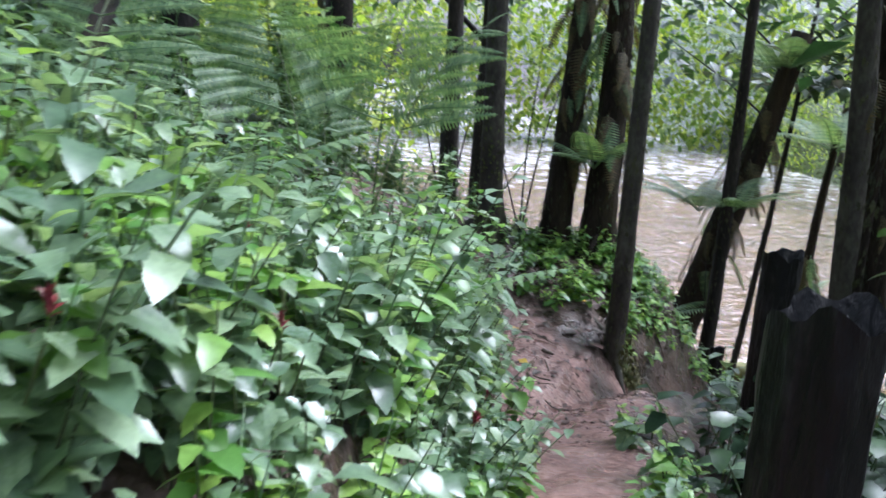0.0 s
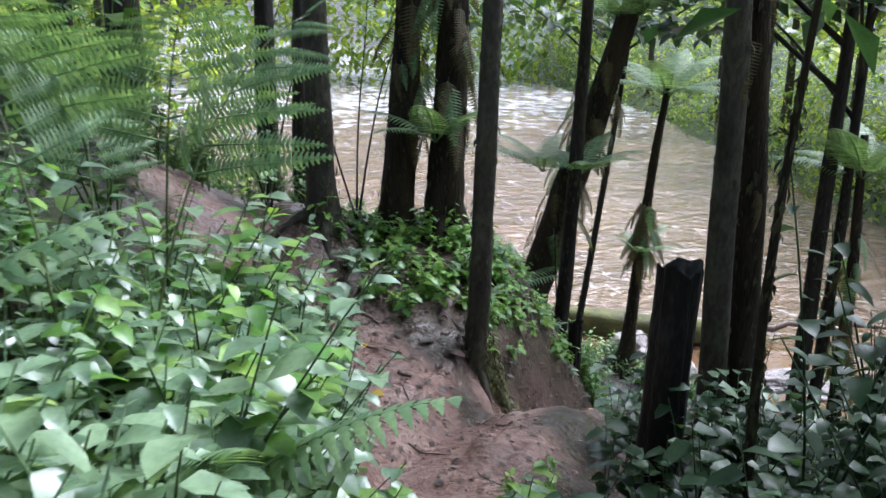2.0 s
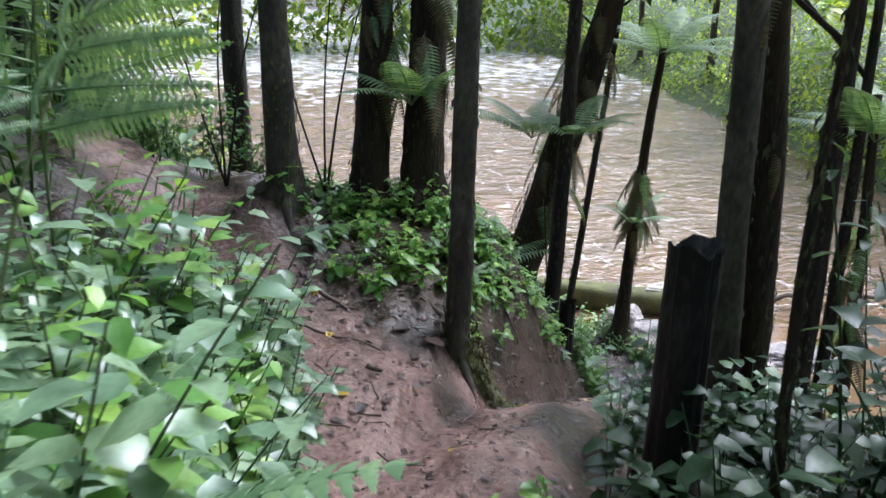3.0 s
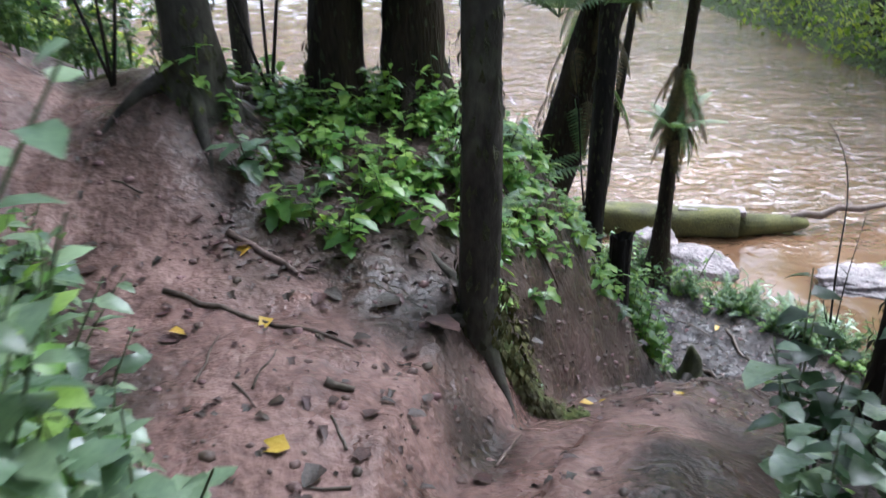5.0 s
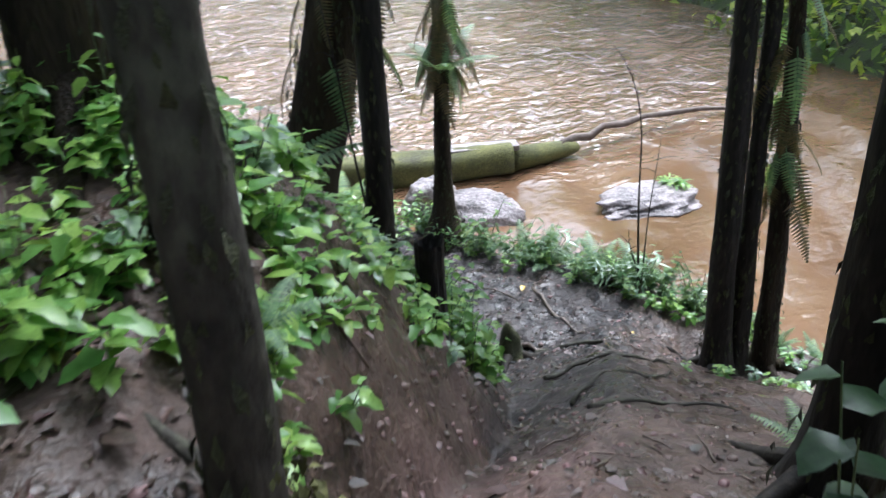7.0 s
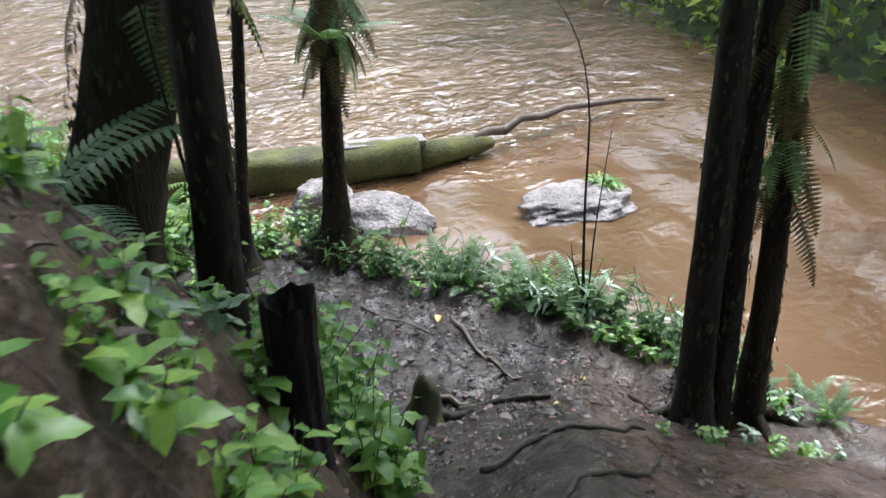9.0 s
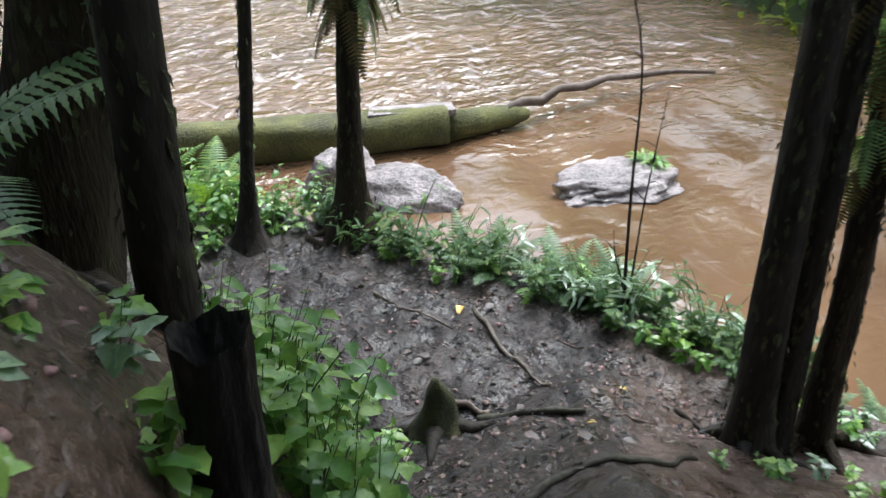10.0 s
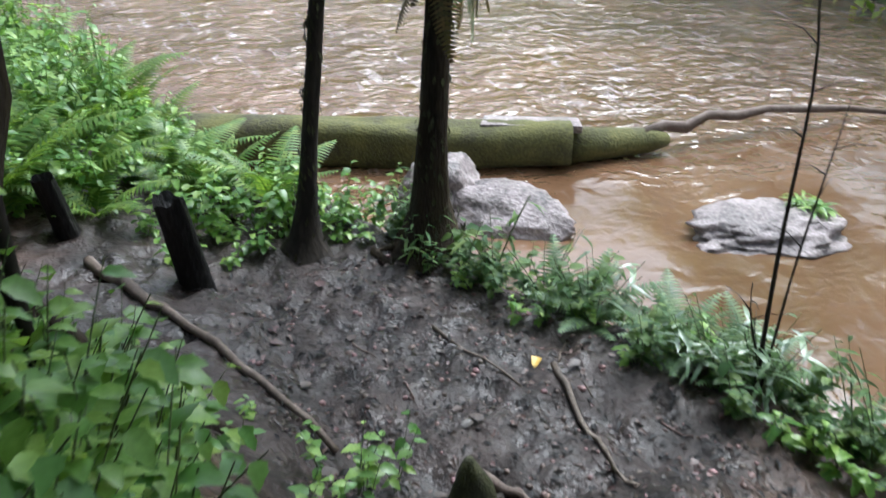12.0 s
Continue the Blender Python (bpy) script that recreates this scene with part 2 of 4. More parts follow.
# calm shallows near the terrace, broken water beyond
calm, sepw, nzc = n.new("ShaderNodeMapRange"), n.new("ShaderNodeSeparateXYZ"), n.new("ShaderNodeMath")
l.new(tc.outputs["Object"], sepw.inputs[0])
nzc.operation = "MULTIPLY_ADD"
l.new(nz.outputs["Fac"], nzc.inputs[0])
nzc.inputs[1].default_value = 5.0
l.new(sepw.outputs["Y"], nzc.inputs[2])
calm.inputs["From Min"].default_value, calm.inputs["From Max"].default_value = 18.9, 21.4
calm.inputs["To Min"].default_value, calm.inputs["To Max"].default_value = 0.12, 1.0
l.new(nzc.outputs[0], calm.inputs["Value"])
bp = n.new("ShaderNodeBump")
bp.inputs["Distance"].default_value = 0.28
l.new(calm.outputs[0], bp.inputs["Strength"])
l.new(height, bp.inputs["Height"])
l.new(bp.outputs[0], b.inputs["Normal"])
# flecks of foam on the fast water, also painting in the sky's glints
fk, fkm, fkr, fka, fkx = n.new("ShaderNodeTexNoise"), n.new("ShaderNodeMapping"), n.new("ShaderNodeMapRange"), n.new("ShaderNodeMath"), n.new("ShaderNodeMix")
fkm.inputs["Scale"].default_value, fkm.inputs["Rotation"].default_value = (1.0, 0.35, 1.0), (0, 0, radians(55))
l.new(tc.outputs["Object"], fkm.inputs[0])
l.new(fkm.outputs[0], fk.inputs["Vector"])
fk.inputs["Scale"].default_value, fk.inputs["Detail"].default_value, fk.inputs["Distortion"].default_value = 3.4, 4.0, 1.0
fkr.inputs["From Min"].default_value, fkr.inputs["From Max"].default_value = 0.59, 0.8
l.new(fk.outputs["Fac"], fkr.inputs["Value"])
fka.operation = "MULTIPLY"
l.new(fkr.outputs[0], fka.inputs[0])
l.new(calm.outputs[0], fka.inputs[1])
fkx.data_type = "RGBA"
l.new(fka.outputs[0], fkx.inputs[0])
l.new(b.inputs["Base Color"].links[0].from_socket, fkx.inputs[6])
fkx.inputs[7].default_value = (0.42, 0.37, 0.365, 1)
l.new(fkx.outputs[2], b.inputs["Base Color"])


# ---------- building helpers ----------
def link_mesh(name, verts, faces, mat, parent=None, label="", smooth=True):
    me = bpy.data.meshes.new(name)
    me.from_pydata(np.asarray(verts, float).tolist(), [], [tuple(f) for f in faces])
    me.materials.append(mat)
    if smooth:
        me.polygons.foreach_set("use_smooth", [True] * len(me.polygons))
    ob = new(name, me)
    if parent:
        ob.parent = parent
    if label:
        ob["label"] = label
    return ob


def thing(name, m, label, category, group="", kind=""):
    ob = new(name)
    ob.matrix_basis = m
    return tagged(ob, label, category, group, kind)


class Soup:
    """Collects pieces of one mesh."""
    def __init__(self):
        self.v, self.f, self.n = [], [], 0

    def add(self, verts, faces, m=None):
        verts = np.asarray(verts, float)
        if m is not None:
            a = np.array(m)
            verts = verts @ a[:3, :3].T + a[:3, 3]
        self.v.append(verts)
        self.f.extend([tuple(int(i) + self.n for i in f) for f in faces])
        self.n += len(verts)

    def add_many(self, verts, quads, mats):
        """The same piece at many poses."""
        verts, quads = np.asarray(verts, float), np.asarray(quads, int)
        a = np.array([np.array(m) for m in mats])
        w = np.einsum("mij,vj->mvi", a[:, :3, :3], verts) + a[:, None, :3, 3]
        self.v.append(w.reshape(-1, 3))
        f = quads[None] + (self.n + len(verts) * np.arange(len(a)))[:, None, None]
        self.f.extend(f.reshape(-1, quads.shape[1]).tolist())
        self.n += len(verts) * len(a)

    def link(self, name, mat, parent=None, label="", smooth=True):
        return link_mesh(name, np.concatenate(self.v), self.f, mat, parent, label, smooth)


def tube(points, radii, sides=8, rough=0.0, rng=None, cap=True):
    """A tapered, slightly uneven tube along points."""
    pts = np.array(points, float)
    verts, faces = [], []
    phase = rng.random(4) * 6.28 if rng is not None else np.zeros(4)
    for i, p in enumerate(pts):
        d = pts[min(i + 1, len(pts) - 1)] - pts[max(i - 1, 0)]
        d /= np.linalg.norm(d) + 1e-9
        a = np.cross(d, (0.31, 0.93, 0.12) if abs(d[1]) < 0.9 else (1, 0, 0))
        a /= np.linalg.norm(a)
        c = np.cross(d, a)
        for k in range(sides):
            w = 2 * math.pi * k / sides
            r = radii[i] * (1 + rough * (0.6 * math.sin(3 * w + phase[0] + i * 0.7) + 0.5 * math.sin(5 * w + phase[1] - i * 1.1) + (rng.random() - 0.5 if rng is not None else 0)))
            verts.append(p + r * (math.cos(w) * a + math.sin(w) * c))
    for i in range(len(pts) - 1):
        for k in range(sides):
            faces.append((i * sides + k, i * sides + (k + 1) % sides, (i + 1) * sides + (k + 1) % sides, (i + 1) * sides + k))
    if cap:
        faces.append(tuple(range(sides - 1, -1, -1)))
        faces.append(tuple(range((len(pts) - 1) * sides, len(pts) * sides)))
    return np.array(verts), faces


def leaf(length, width, droop=0.3, fold=0.25, n=4, teeth=0.0, heart=0.0):
    """A folded, drooping leaf that grows along +y from the origin."""
    verts, faces = [], []
    for i in range(n + 1):
        u = i / n
        w = width * 0.5 * (math.sin(math.pi * min(1, u ** 0.75 + 0.02)) ** 0.8 if 0 < u < 1 else heart if u == 0 else 0.0)
        w *= 1 + (teeth if i % 2 else -teeth)
        y, z = length * u * (1 - 0.15 * droop * u), -droop * length * u * u * 0.6
        verts += [(-w, y - heart * 0.1 * length * (u == 0), z + fold * w), (0, y, z), (w, y, z + fold * w)]
    for i in range(n):
        k = 3 * i
        faces += [(k, k + 1, k + 4, k + 3), (k + 1, k + 2, k + 5, k + 4)]
    return np.array(verts), faces


def frond(length, width, pairs=16, droop=0.5, sub=5, fill=0.88):
    """A fern frond along +y: pinnae in pairs, each with toothed edges."""
    s = Soup()
    def spine(u):
        return np.array((0, length * (u - 0.18 * droop * u * u), length * (0.22 * u - droop * 0.75 * u * u)))
    pts = [spine(u) for u in np.linspace(0, 1, 9)]
    s.add(*tube(pts, np.linspace(0.006, 0.0015, 9) * (length / 0.8), 4))
    for i in range(pairs):
        u = 0.14 + 0.86 * i / pairs
        p, q = spine(u), spine(min(1, u + 0.02))
        d = q - p
        pitch = math.atan2(d[2], d[1])
        w = width * 0.5 * (math.sin(math.pi * (0.12 + 0.88 * u) ** 0.8) ** 0.7 * (1.15 - 0.35 * u) + 0.04)
        step = 0.86 * length / pairs * fill
        for side in (-1, 1):
            vs, fs = [], []
            for k in range(sub * 2 + 1):
                v = k / (sub * 2)
                h = step * 0.5 * (1 - v ** 1.6) * (1.1 if k % 2 else 0.68) + 0.0006
                x, z = side * w * v, -0.28 * w * v * v
                y = w * 0.30 * v
                vs += [(x, y + h, z), (x, y, z + 0.12 * h), (x, y - h, z)]
            for k in range(sub * 2):
                c = 3 * k
                fs += [(c, c + 1, c + 4, c + 3), (c + 1, c + 2, c + 5, c + 4)]
            s.add(vs, fs, Matrix.Translation(p) @ Matrix.Rotation(pitch, 4, "X"))
    return np.concatenate(s.v), s.f


def smooth(t):
    t = np.clip(t, 0, 1)
    return t * t * (3 - 2 * t)


# ---------- the lie of the land ----------
WATER_Z, TERRACE_Z, BENCH_Z = -5.9, -5.0, -1.0
PATH_Y = (-6, 0, 1.65, 3.75, 5.0, 5.9, 6.6, 8.25, 9.36, 10.8, 12.0, 14.0, 18.0)
PATH_X = (0, 0, 0.2, 0.75, 0.95, 1.3, 1.75, 2.95, 4.27, 5.4, 6.2, 6.4, 6.0)
PATH_Z = (0.5, 0.0, 0.1, -0.6, -0.87, -1.02, -1.2, -2.12, -3.05, -4.15, -4.9, -5.0, -5.0)
NEAR_Y = (-200, -40, 0, 6, 9, 11, 12.2, 13.2, 14.2, 15.2, 16.2, 17, 18, 19.5, 22, 25, 28, 34, 45, 70, 300)
NEAR_X = (24, 14, 10, 9.6, 9.2, 8.8, 8.4, 8.0, 7.5, 7.1, 6.7, 6.1, 5.6, 5.2, 3.9, 1.5, -1.2, -5, -9, -16, -60)
FAR_Y = (-200, -20, 10, 19, 25, 34, 60, 90, 300)
FAR_X = (40, 26, 19.5, 20, 23, 24, 29, 26, -20)


clod_rng = np.random.default_rng(3)
CLODS = []
for wave in (0.9, 0.55, 0.4, 0.3, 0.24, 0.2, 0.17):
    turn = clod_rng.random() * 6.283
    CLODS.append((6.283 / wave * math.cos(turn), 6.283 / wave * math.sin(turn), clod_rng.random() * 6.283, 0.015 * wave ** 0.35))


def ground(x, y):
    x, y = np.asarray(x, float), np.asarray(y, float)
    px, pz = np.interp(y, PATH_Y, PATH_X), np.interp(y, PATH_Y, PATH_Z)
    d = x - px
    half = np.interp(y, (0, 5, 7, 9, 10.8, 12, 14), (0.35, 0.5, 0.42, 0.45, 0.55, 0.9, 1.0))
    u = np.maximum(0, -d - half)
    k = np.interp(y, (0, 4.5, 6.2, 7.6, 9.5, 11.3, 12.3, 13.1, 13.8, 15), (0.45, 0.5, 0.9, 1.7, 2.0, 1.45, 1.05, 0.6, 0.35, 0.2))
    edge = smooth(u / 0.3) * np.interp(y, (1, 2.5, 5.0, 6.2), (0.25, 0.4, 0.4, 0))
    up = pz + edge + k * u
    bench = np.interp(y, (4.0, 6.0, 7.7, 9.7, 10.8, 11.8, 14.0, 22.0), (2.2, BENCH_Z + 0.05, BENCH_Z, BENCH_Z + 0.36, BENCH_Z + 0.2, BENCH_Z - 0.6, -3.4, -4.2)) + 0.28 * np.clip(1.3 - x, 0, 0.9) * smooth((y - 7.6) / 1.2) * smooth((12 - y) / 2) - 0.55 * np.maximum(0, x - 2.05) * smooth((y - 8.2) / 1.0) * smooth((12.5 - y) / 1.5) + 0.55 * np.maximum(0, np.interp(y, (0, 6, 20), (-1.5, -0.55, 1.0)) - x)
    left = np.minimum(up, bench) - 0.16 * np.exp(-((up - bench) / 0.45) ** 2) * np.interp(y, (5, 7), (0.3, 1.0))
    v = np.maximum(0, d - half)
    kr = np.interp(y, (0, 4, 7, 9, 11, 12.2), (0.55, 0.6, 0.35, 0.55, 0.62, 0.02))
    right = np.maximum(pz - kr * v, np.minimum(pz, TERRACE_Z))
    z = np.where(d < 0, left, right)
    z = np.minimum(z, 14 + 0.02 * np.abs(x))
    # gentle unevenness, trampled clods on the terrace, the earth mound of the upper tree
    lump = 0.05 * np.sin(1.9 * x + 0.7 * y) * np.sin(1.3 * y - 0.8 * x + 1) + 0.03 * np.sin(4.1 * x - 2.2 * y) * np.sin(3.7 * y + 1.3 * x)
    z = z + lump * np.interp(y, (11, 13), (1.0, 0.4))
    clod = 0
    for wx_, wy_, ph, am in CLODS:
        clod = clod + am * np.sin(wx_ * x + wy_ * y + ph + 0.8 * np.sin(0.37 * wy_ * x - 0.41 * wx_ * y))
    z = z + clod * np.interp(y, (3, 8, 12), (0.35, 0.6, 1.0))
    z = z + 0.3 * np.exp(-((x - 0.55) ** 2 + (y - 9.0) ** 2) / 0.22)
    # river bed between the banks
    dn, df = x - np.interp(y, NEAR_Y, NEAR_X), np.interp(y, FAR_Y, FAR_X) - x
    bed = WATER_Z - 0.7
    z = z + (np.minimum(z, bed) - z) * smooth((dn + 0.5) / 1.2)
    far = WATER_Z + 0.35 + 0.5 * np.clip(-df, 0, 40) + 0.4 * np.sin(0.5 * y) * smooth(-df / 4)
    z = np.where(dn > 1.5, bed + (far - bed) * smooth((0.6 - df) / 1.2), z)
    return z


def gz(x, y):
    return float(ground(x, y))


def spaced(fine_lo, fine_hi, step, lo, hi):
    a = list(np.arange(fine_lo, fine_hi, step))
    s, c = step, fine_hi
    while c < hi:
        a.append(c)
        s *= 1.22
        c += s
    a.append(hi)
    s, c = step, fine_lo
    while c > lo:
        s *= 1.22
        c -= s
        a.insert(0, max(c, lo))
    return np.array(a)


gx, gy = spaced(-2.0, 9.5, 0.05, -260, 260), spaced(0.5, 16.5, 0.05, -200, 260)
XX, YY = np.meshgrid(gx, gy)
ZZ = ground(XX, YY)
nx, ny = len(gx), len(gy)
i, j = np.meshgrid(np.arange(nx - 1), np.arange(ny - 1))
q = (j * nx + i).ravel()
me = bpy.data.meshes.new("ground")
me.from_pydata(np.stack((XX, YY, ZZ), -1).reshape(-1, 3).tolist(), [], np.stack((q, q + 1, q + nx + 1, q + nx), -1).tolist())
me.polygons.foreach_set("use_smooth", [True] * len(me.polygons))
me.materials.append(SOIL)
upper = np.interp(YY, (-6, 0, 3.75, 5.0, 7.4, 8.4, 9.4, 10.6, 12), (0, 0, 0.75, 0.95, 0.9, 0.2, -0.6, -1.3, -1.7))
lower = np.interp(YY, PATH_Y, PATH_X)
wob = 0.12 * np.sin(5 * XX + 3 * YY) + 0.1 * np.sin(7 * YY - 4 * XX)
m1 = smooth((np.interp(YY, (0, 5, 6.5, 9), (0.45, 0.6, 0.8, 0.75)) + wob - np.abs(XX - upper)) / 0.3)
m1 = m1 * (1 - 0.85 * smooth((YY - 7.8 + wob) / 0.35) * smooth((XX - 0.5) / 0.3))
m1 = m1 * (1 - 0.9 * np.exp(-((XX - 0.5) ** 2 + (YY - 8.85) ** 2) / 0.25))
m2 = smooth((np.interp(YY, (6, 9, 11.5, 13), (0.6, 0.75, 1.1, 2.6)) + wob - np.abs(XX - lower)) / 0.3)
trod = me.attributes.new("trodden", "FLOAT", "POINT")
trod.data.foreach_set("value", np.maximum(m1, m2).ravel().astype(np.float32))
tagged(new("ground", me), "reddish brown wet clay slope with a trodden muddy path down to a grey silt terrace", "ground", kind="structure")

wx, wy = spaced(5, 25, 0.25, -120, 200), spaced(5, 40, 0.25, -200, 260)
WX, WY = np.meshgrid(wx, wy)
WZ = WATER_Z + 0.018 * np.sin(2.1 * WX + 1.2 * WY) * np.sin(1.7 * WY - 0.6 * WX) + 0.012 * np.sin(4.5 * WX - 2.0 * WY + 1)
nx, ny = len(wx), len(wy)
i, j = np.meshgrid(np.arange(nx - 1), np.arange(ny - 1))
q = (j * nx + i).ravel()
me = bpy.data.meshes.new("water")
me.from_pydata(np.stack((WX, WY, WZ), -1).reshape(-1, 3).tolist(), [], np.stack((q, q + 1, q + nx + 1, q + nx), -1).tolist())
me.polygons.foreach_set("use_smooth", [True] * len(me.polygons))
me.materials.append(WATER)
tagged(new("water", me), "fast rippled muddy orange-brown river under an overcast sky", "river", kind="structure")


# ---------- trees ----------
def crown(rng, radius, count, size, mat, parent, height):
    """A crown of many small leaves in clumps."""
    s = Soup()
    lv, lf = leaf(size, size * 0.55, 0.3, 0.3, 2)
    clumps = [(np.array((rng.normal() * radius * 0.5, rng.normal() * radius * 0.5, height + rng.normal() * radius * 0.3)), radius * (0.3 + 0.3 * rng.random())) for _ in range(16)]
    mats = []
    for _ in range(count):
        c, r = clumps[int(rng.random() * len(clumps))]
        p = c + rng.normal(size=3) * r * 0.5
        p[2] = max(p[2], height - 0.55 * radius)
        mats.append(pose(*p, rng.random() * 90 - 45, rng.random() * 60 - 30, rng.random() * 360))
    s.add_many(lv, lf, mats)
    return s.link("crown", mat, parent)


def trunk_points(base, lean, height, rng, n=12, wob=0.03, power=1.0):
    pts = []
    for i in range(n):
        u = (i / (n - 1)) ** power
        pts.append((lean[0] * u * height + wob * math.sin(5 * u + base[0] * 3) * (u > 0), lean[1] * u * height + wob * math.cos(4 * u + base[1] * 2) * (u > 0), u * height - 0.25 * (1 - u)))
    return pts


def tree(base, radius, lean=(0, 0), height=9.0, mat=None, label="", flare=1.8, seed=1, crown_r=3.0, leaves=1300, limbs=4, moss=False, name="tree", roots=4, decay=0.28, crown_size=0.36):
    rng = np.random.default_rng(seed)
    t = thing(name, pose(*base), label, "tree", "trees on the river bank")
    pts = trunk_points(base, lean, height, rng, 22, power=1.6)
    us = np.linspace(0, 1, 22) ** 1.6
    rad = radius * (1 - 0.55 * us) * (1 + (flare - 1) * np.exp(-np.maximum(0, us * height - 0.05) / decay))
    s = Soup()
    s.add(*tube(pts, rad, 16, 0.12, rng))
    stem = s.link("trunk", mat or BARK, t)
    for k in range(roots):
        a = 6.283 * (k + rng.random() * 0.5) / roots
        ln = radius * (3.5 + 3 * rng.random())
        rp = []
        for u in np.linspace(0, 1, 6):
            x, y = math.cos(a) * ln * u, math.sin(a) * ln * u
            g = gz(base[0] + x, base[1] + y) - base[2]
            rp.append((x, y, g + radius * 1.1 * (1 - u) ** 2.5 - 0.01 - 0.02 * u))
        s = Soup()
        s.add(*tube(rp, radius * 0.5 * (1.02 - np.linspace(0, 1, 6)) + 0.004, 7, 0.08, rng))
        s.link("root", mat or BARK, t)
    for k in range(limbs):
        u = 0.6 + 0.35 * (k + 1) / (limbs + 1)
        p = np.array((lean[0] * u * height, lean[1] * u * height, u * height))
        a = rng.random() * 6.28
        e = p + np.array((math.cos(a), math.sin(a), 0.7)) * crown_r * 0.8
        s = Soup()
        s.add(*tube([p, (p + e) / 2 + np.array((0, 0, 0.1)), e], [radius * 0.35, radius * 0.22, radius * 0.08], 6))
        s.link("limb", mat or BARK, t)
    # crown above the view, added to block the sky over the land
    if leaves:
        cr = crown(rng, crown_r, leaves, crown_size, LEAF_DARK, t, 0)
        cr.location = (lean[0] * height, lean[1] * height, height)
    if moss:
        s = Soup()
        lv, lf = leaf(0.05, 0.03, 0.6, 0.2, 2)
        for _ in range(260):
            u = rng.random() ** 1.5 * 1.3
            a = rng.random() * 6.28
            r = float(np.interp(u / height, us, rad)) * 1.02
            s.add(lv, lf, pose(r * math.cos(a) + lean[0] * u, r * math.sin(a) + lean[1] * u, u - 0.1, -60 - 60 * rng.random(), 0, math.degrees(a) - 90))
        s.link("moss", MOSS, stem, "patches of green moss")["kind"] = "stuff"
    # shaggy moss and bark fibres hanging on the trunk
    s = Soup()
    mats = []
    for _ in range(int(170 + 2200 * radius)):
        z = 0.05 + rng.random() * min(5.0, height * 0.8)
        u = z / height
        a = rng.random() * 6.283
        r = float(np.interp(u, us, rad)) * 0.99
        x = lean[0] * z + 0.03 * math.sin(5 * u + base[0] * 3)
        y = lean[1] * z + 0.03 * math.cos(4 * u + base[1] * 2)
        mats.append(pose(x + r * math.cos(a), y + r * math.sin(a), z, -50 - 45 * rng.random(), 30 * (rng.random() - 0.5), math.degrees(a) - 90) @ Matrix.Scale(0.5 + 0.9 * rng.random(), 4))
    s.add_many(*leaf(0.085, 0.03, 0.5, 0.2, 2), mats)
    s.link("trunk_moss", MOSS_DARK, stem, "shaggy dark moss on the bark")["kind"] = "stuff"
    return t


FRONDS = {}


def frond_mesh(kind):
    if kind not in FRONDS:
        spec = {"big": (1.7, 0.62, 26, 0.5, 5), "mid": (0.95, 0.34, 20, 0.55, 4), "small": (0.5, 0.16, 16, 0.6, 3), "hang": (1.0, 0.3, 18, 0.35, 3), "pinna": (0.95, 0.17, 24, 0.3, 2)}[kind]
        me = bpy.data.meshes.new("frond")
        v, f = frond(*spec)
        me.from_pydata(v.tolist(), [], f)
        me.polygons.foreach_set("use_smooth", [True] * len(me.polygons))
        FRONDS[kind] = me
    return FRONDS[kind]


def add_frond(parent, kind, m, mat, scale=1.0, name="frond"):
    key = (kind, mat.name)
    if key not in FRONDS:
        FRONDS[key] = frond_mesh(kind).copy()
        FRONDS[key].materials.append(mat)
    ob = new(name, FRONDS[key])
    ob.parent = parent
    ob.matrix_basis = m @ Matrix.Scale(scale, 4)
    return ob


def tree_fern(base, radius, lean, height, crown_h, label, seed, fronds=9, skirt=0, frond_kind="big", hang=(1.5, 3.0), mat=None, flare=2.2, scale=1.0, decay=0.28):
    rng = np.random.default_rng(seed)
    t = tree(base, radius, lean, height, mat or FIBRE, label, flare, seed, leaves=0, limbs=0, name="tree_fern", roots=5, decay=decay)
    top = (lean[0] * crown_h, lean[1] * crown_h, crown_h)
    for k in range(fronds):
        a = 360 * (k + rng.random() * 0.6) / fronds
        add_frond(t, frond_kind, Matrix.Translation(top) @ pose(0, 0, 0, 0, 0, a) @ pose(0, 0, 0, 15 + 30 * rng.random(), 0, 0), FERN, scale * (0.85 + 0.3 * rng.random()))
    for k in range(skirt):
        a = 360 * rng.random()
        h = hang[0] + (hang[1] - hang[0]) * (0.25 + 0.75 * rng.random())
        r = radius * 0.8
        m = Matrix.Translation((lean[0] * h + r * math.cos(radians(a + 90)), lean[1] * h + r * math.sin(radians(a + 90)), h)) @ pose(0, 0, 0, 0, 0, a) @ pose(0, 0, 0, -52 - 33 * rng.random(), 40 * (rng.random() - 0.5), 0)
        add_frond(t, "hang", m, FERN_DRY if rng.random() < 0.72 else FERN, 0.28 + 0.5 * rng.random(), "dead_frond")
    return t


def on(x, y, sink=0.0):
    return (x, y, gz(x, y) - sink)


tree(on(1.85, 7.85), 0.098, (0.0, 0.01), 9.5, BARK_GREY, "straight grey-brown trunk with mossy foot beside the path", 1.25, 11, moss=True, leaves=350)
tree(on(0.58, 8.97, 0.1), 0.125, (-0.01, 0.0), 9.0, BARK_GREY, "mossy brown trunk on an earth mound by the upper path", 2.2, 12, moss=True, leaves=400)
tree(on(3.87, 10.98), 0.098, (0.0, -0.01), 8.5, BARK, "slim dark trunk on the steep bank", 1.2, 13, moss=True, leaves=500)
tree(on(5.87, 15.3), 0.068, (0.09, 0.0), 8.0, BARK, "slender dark trunk with a flared foot at the terrace edge", 5.5, 14, decay=0.22)
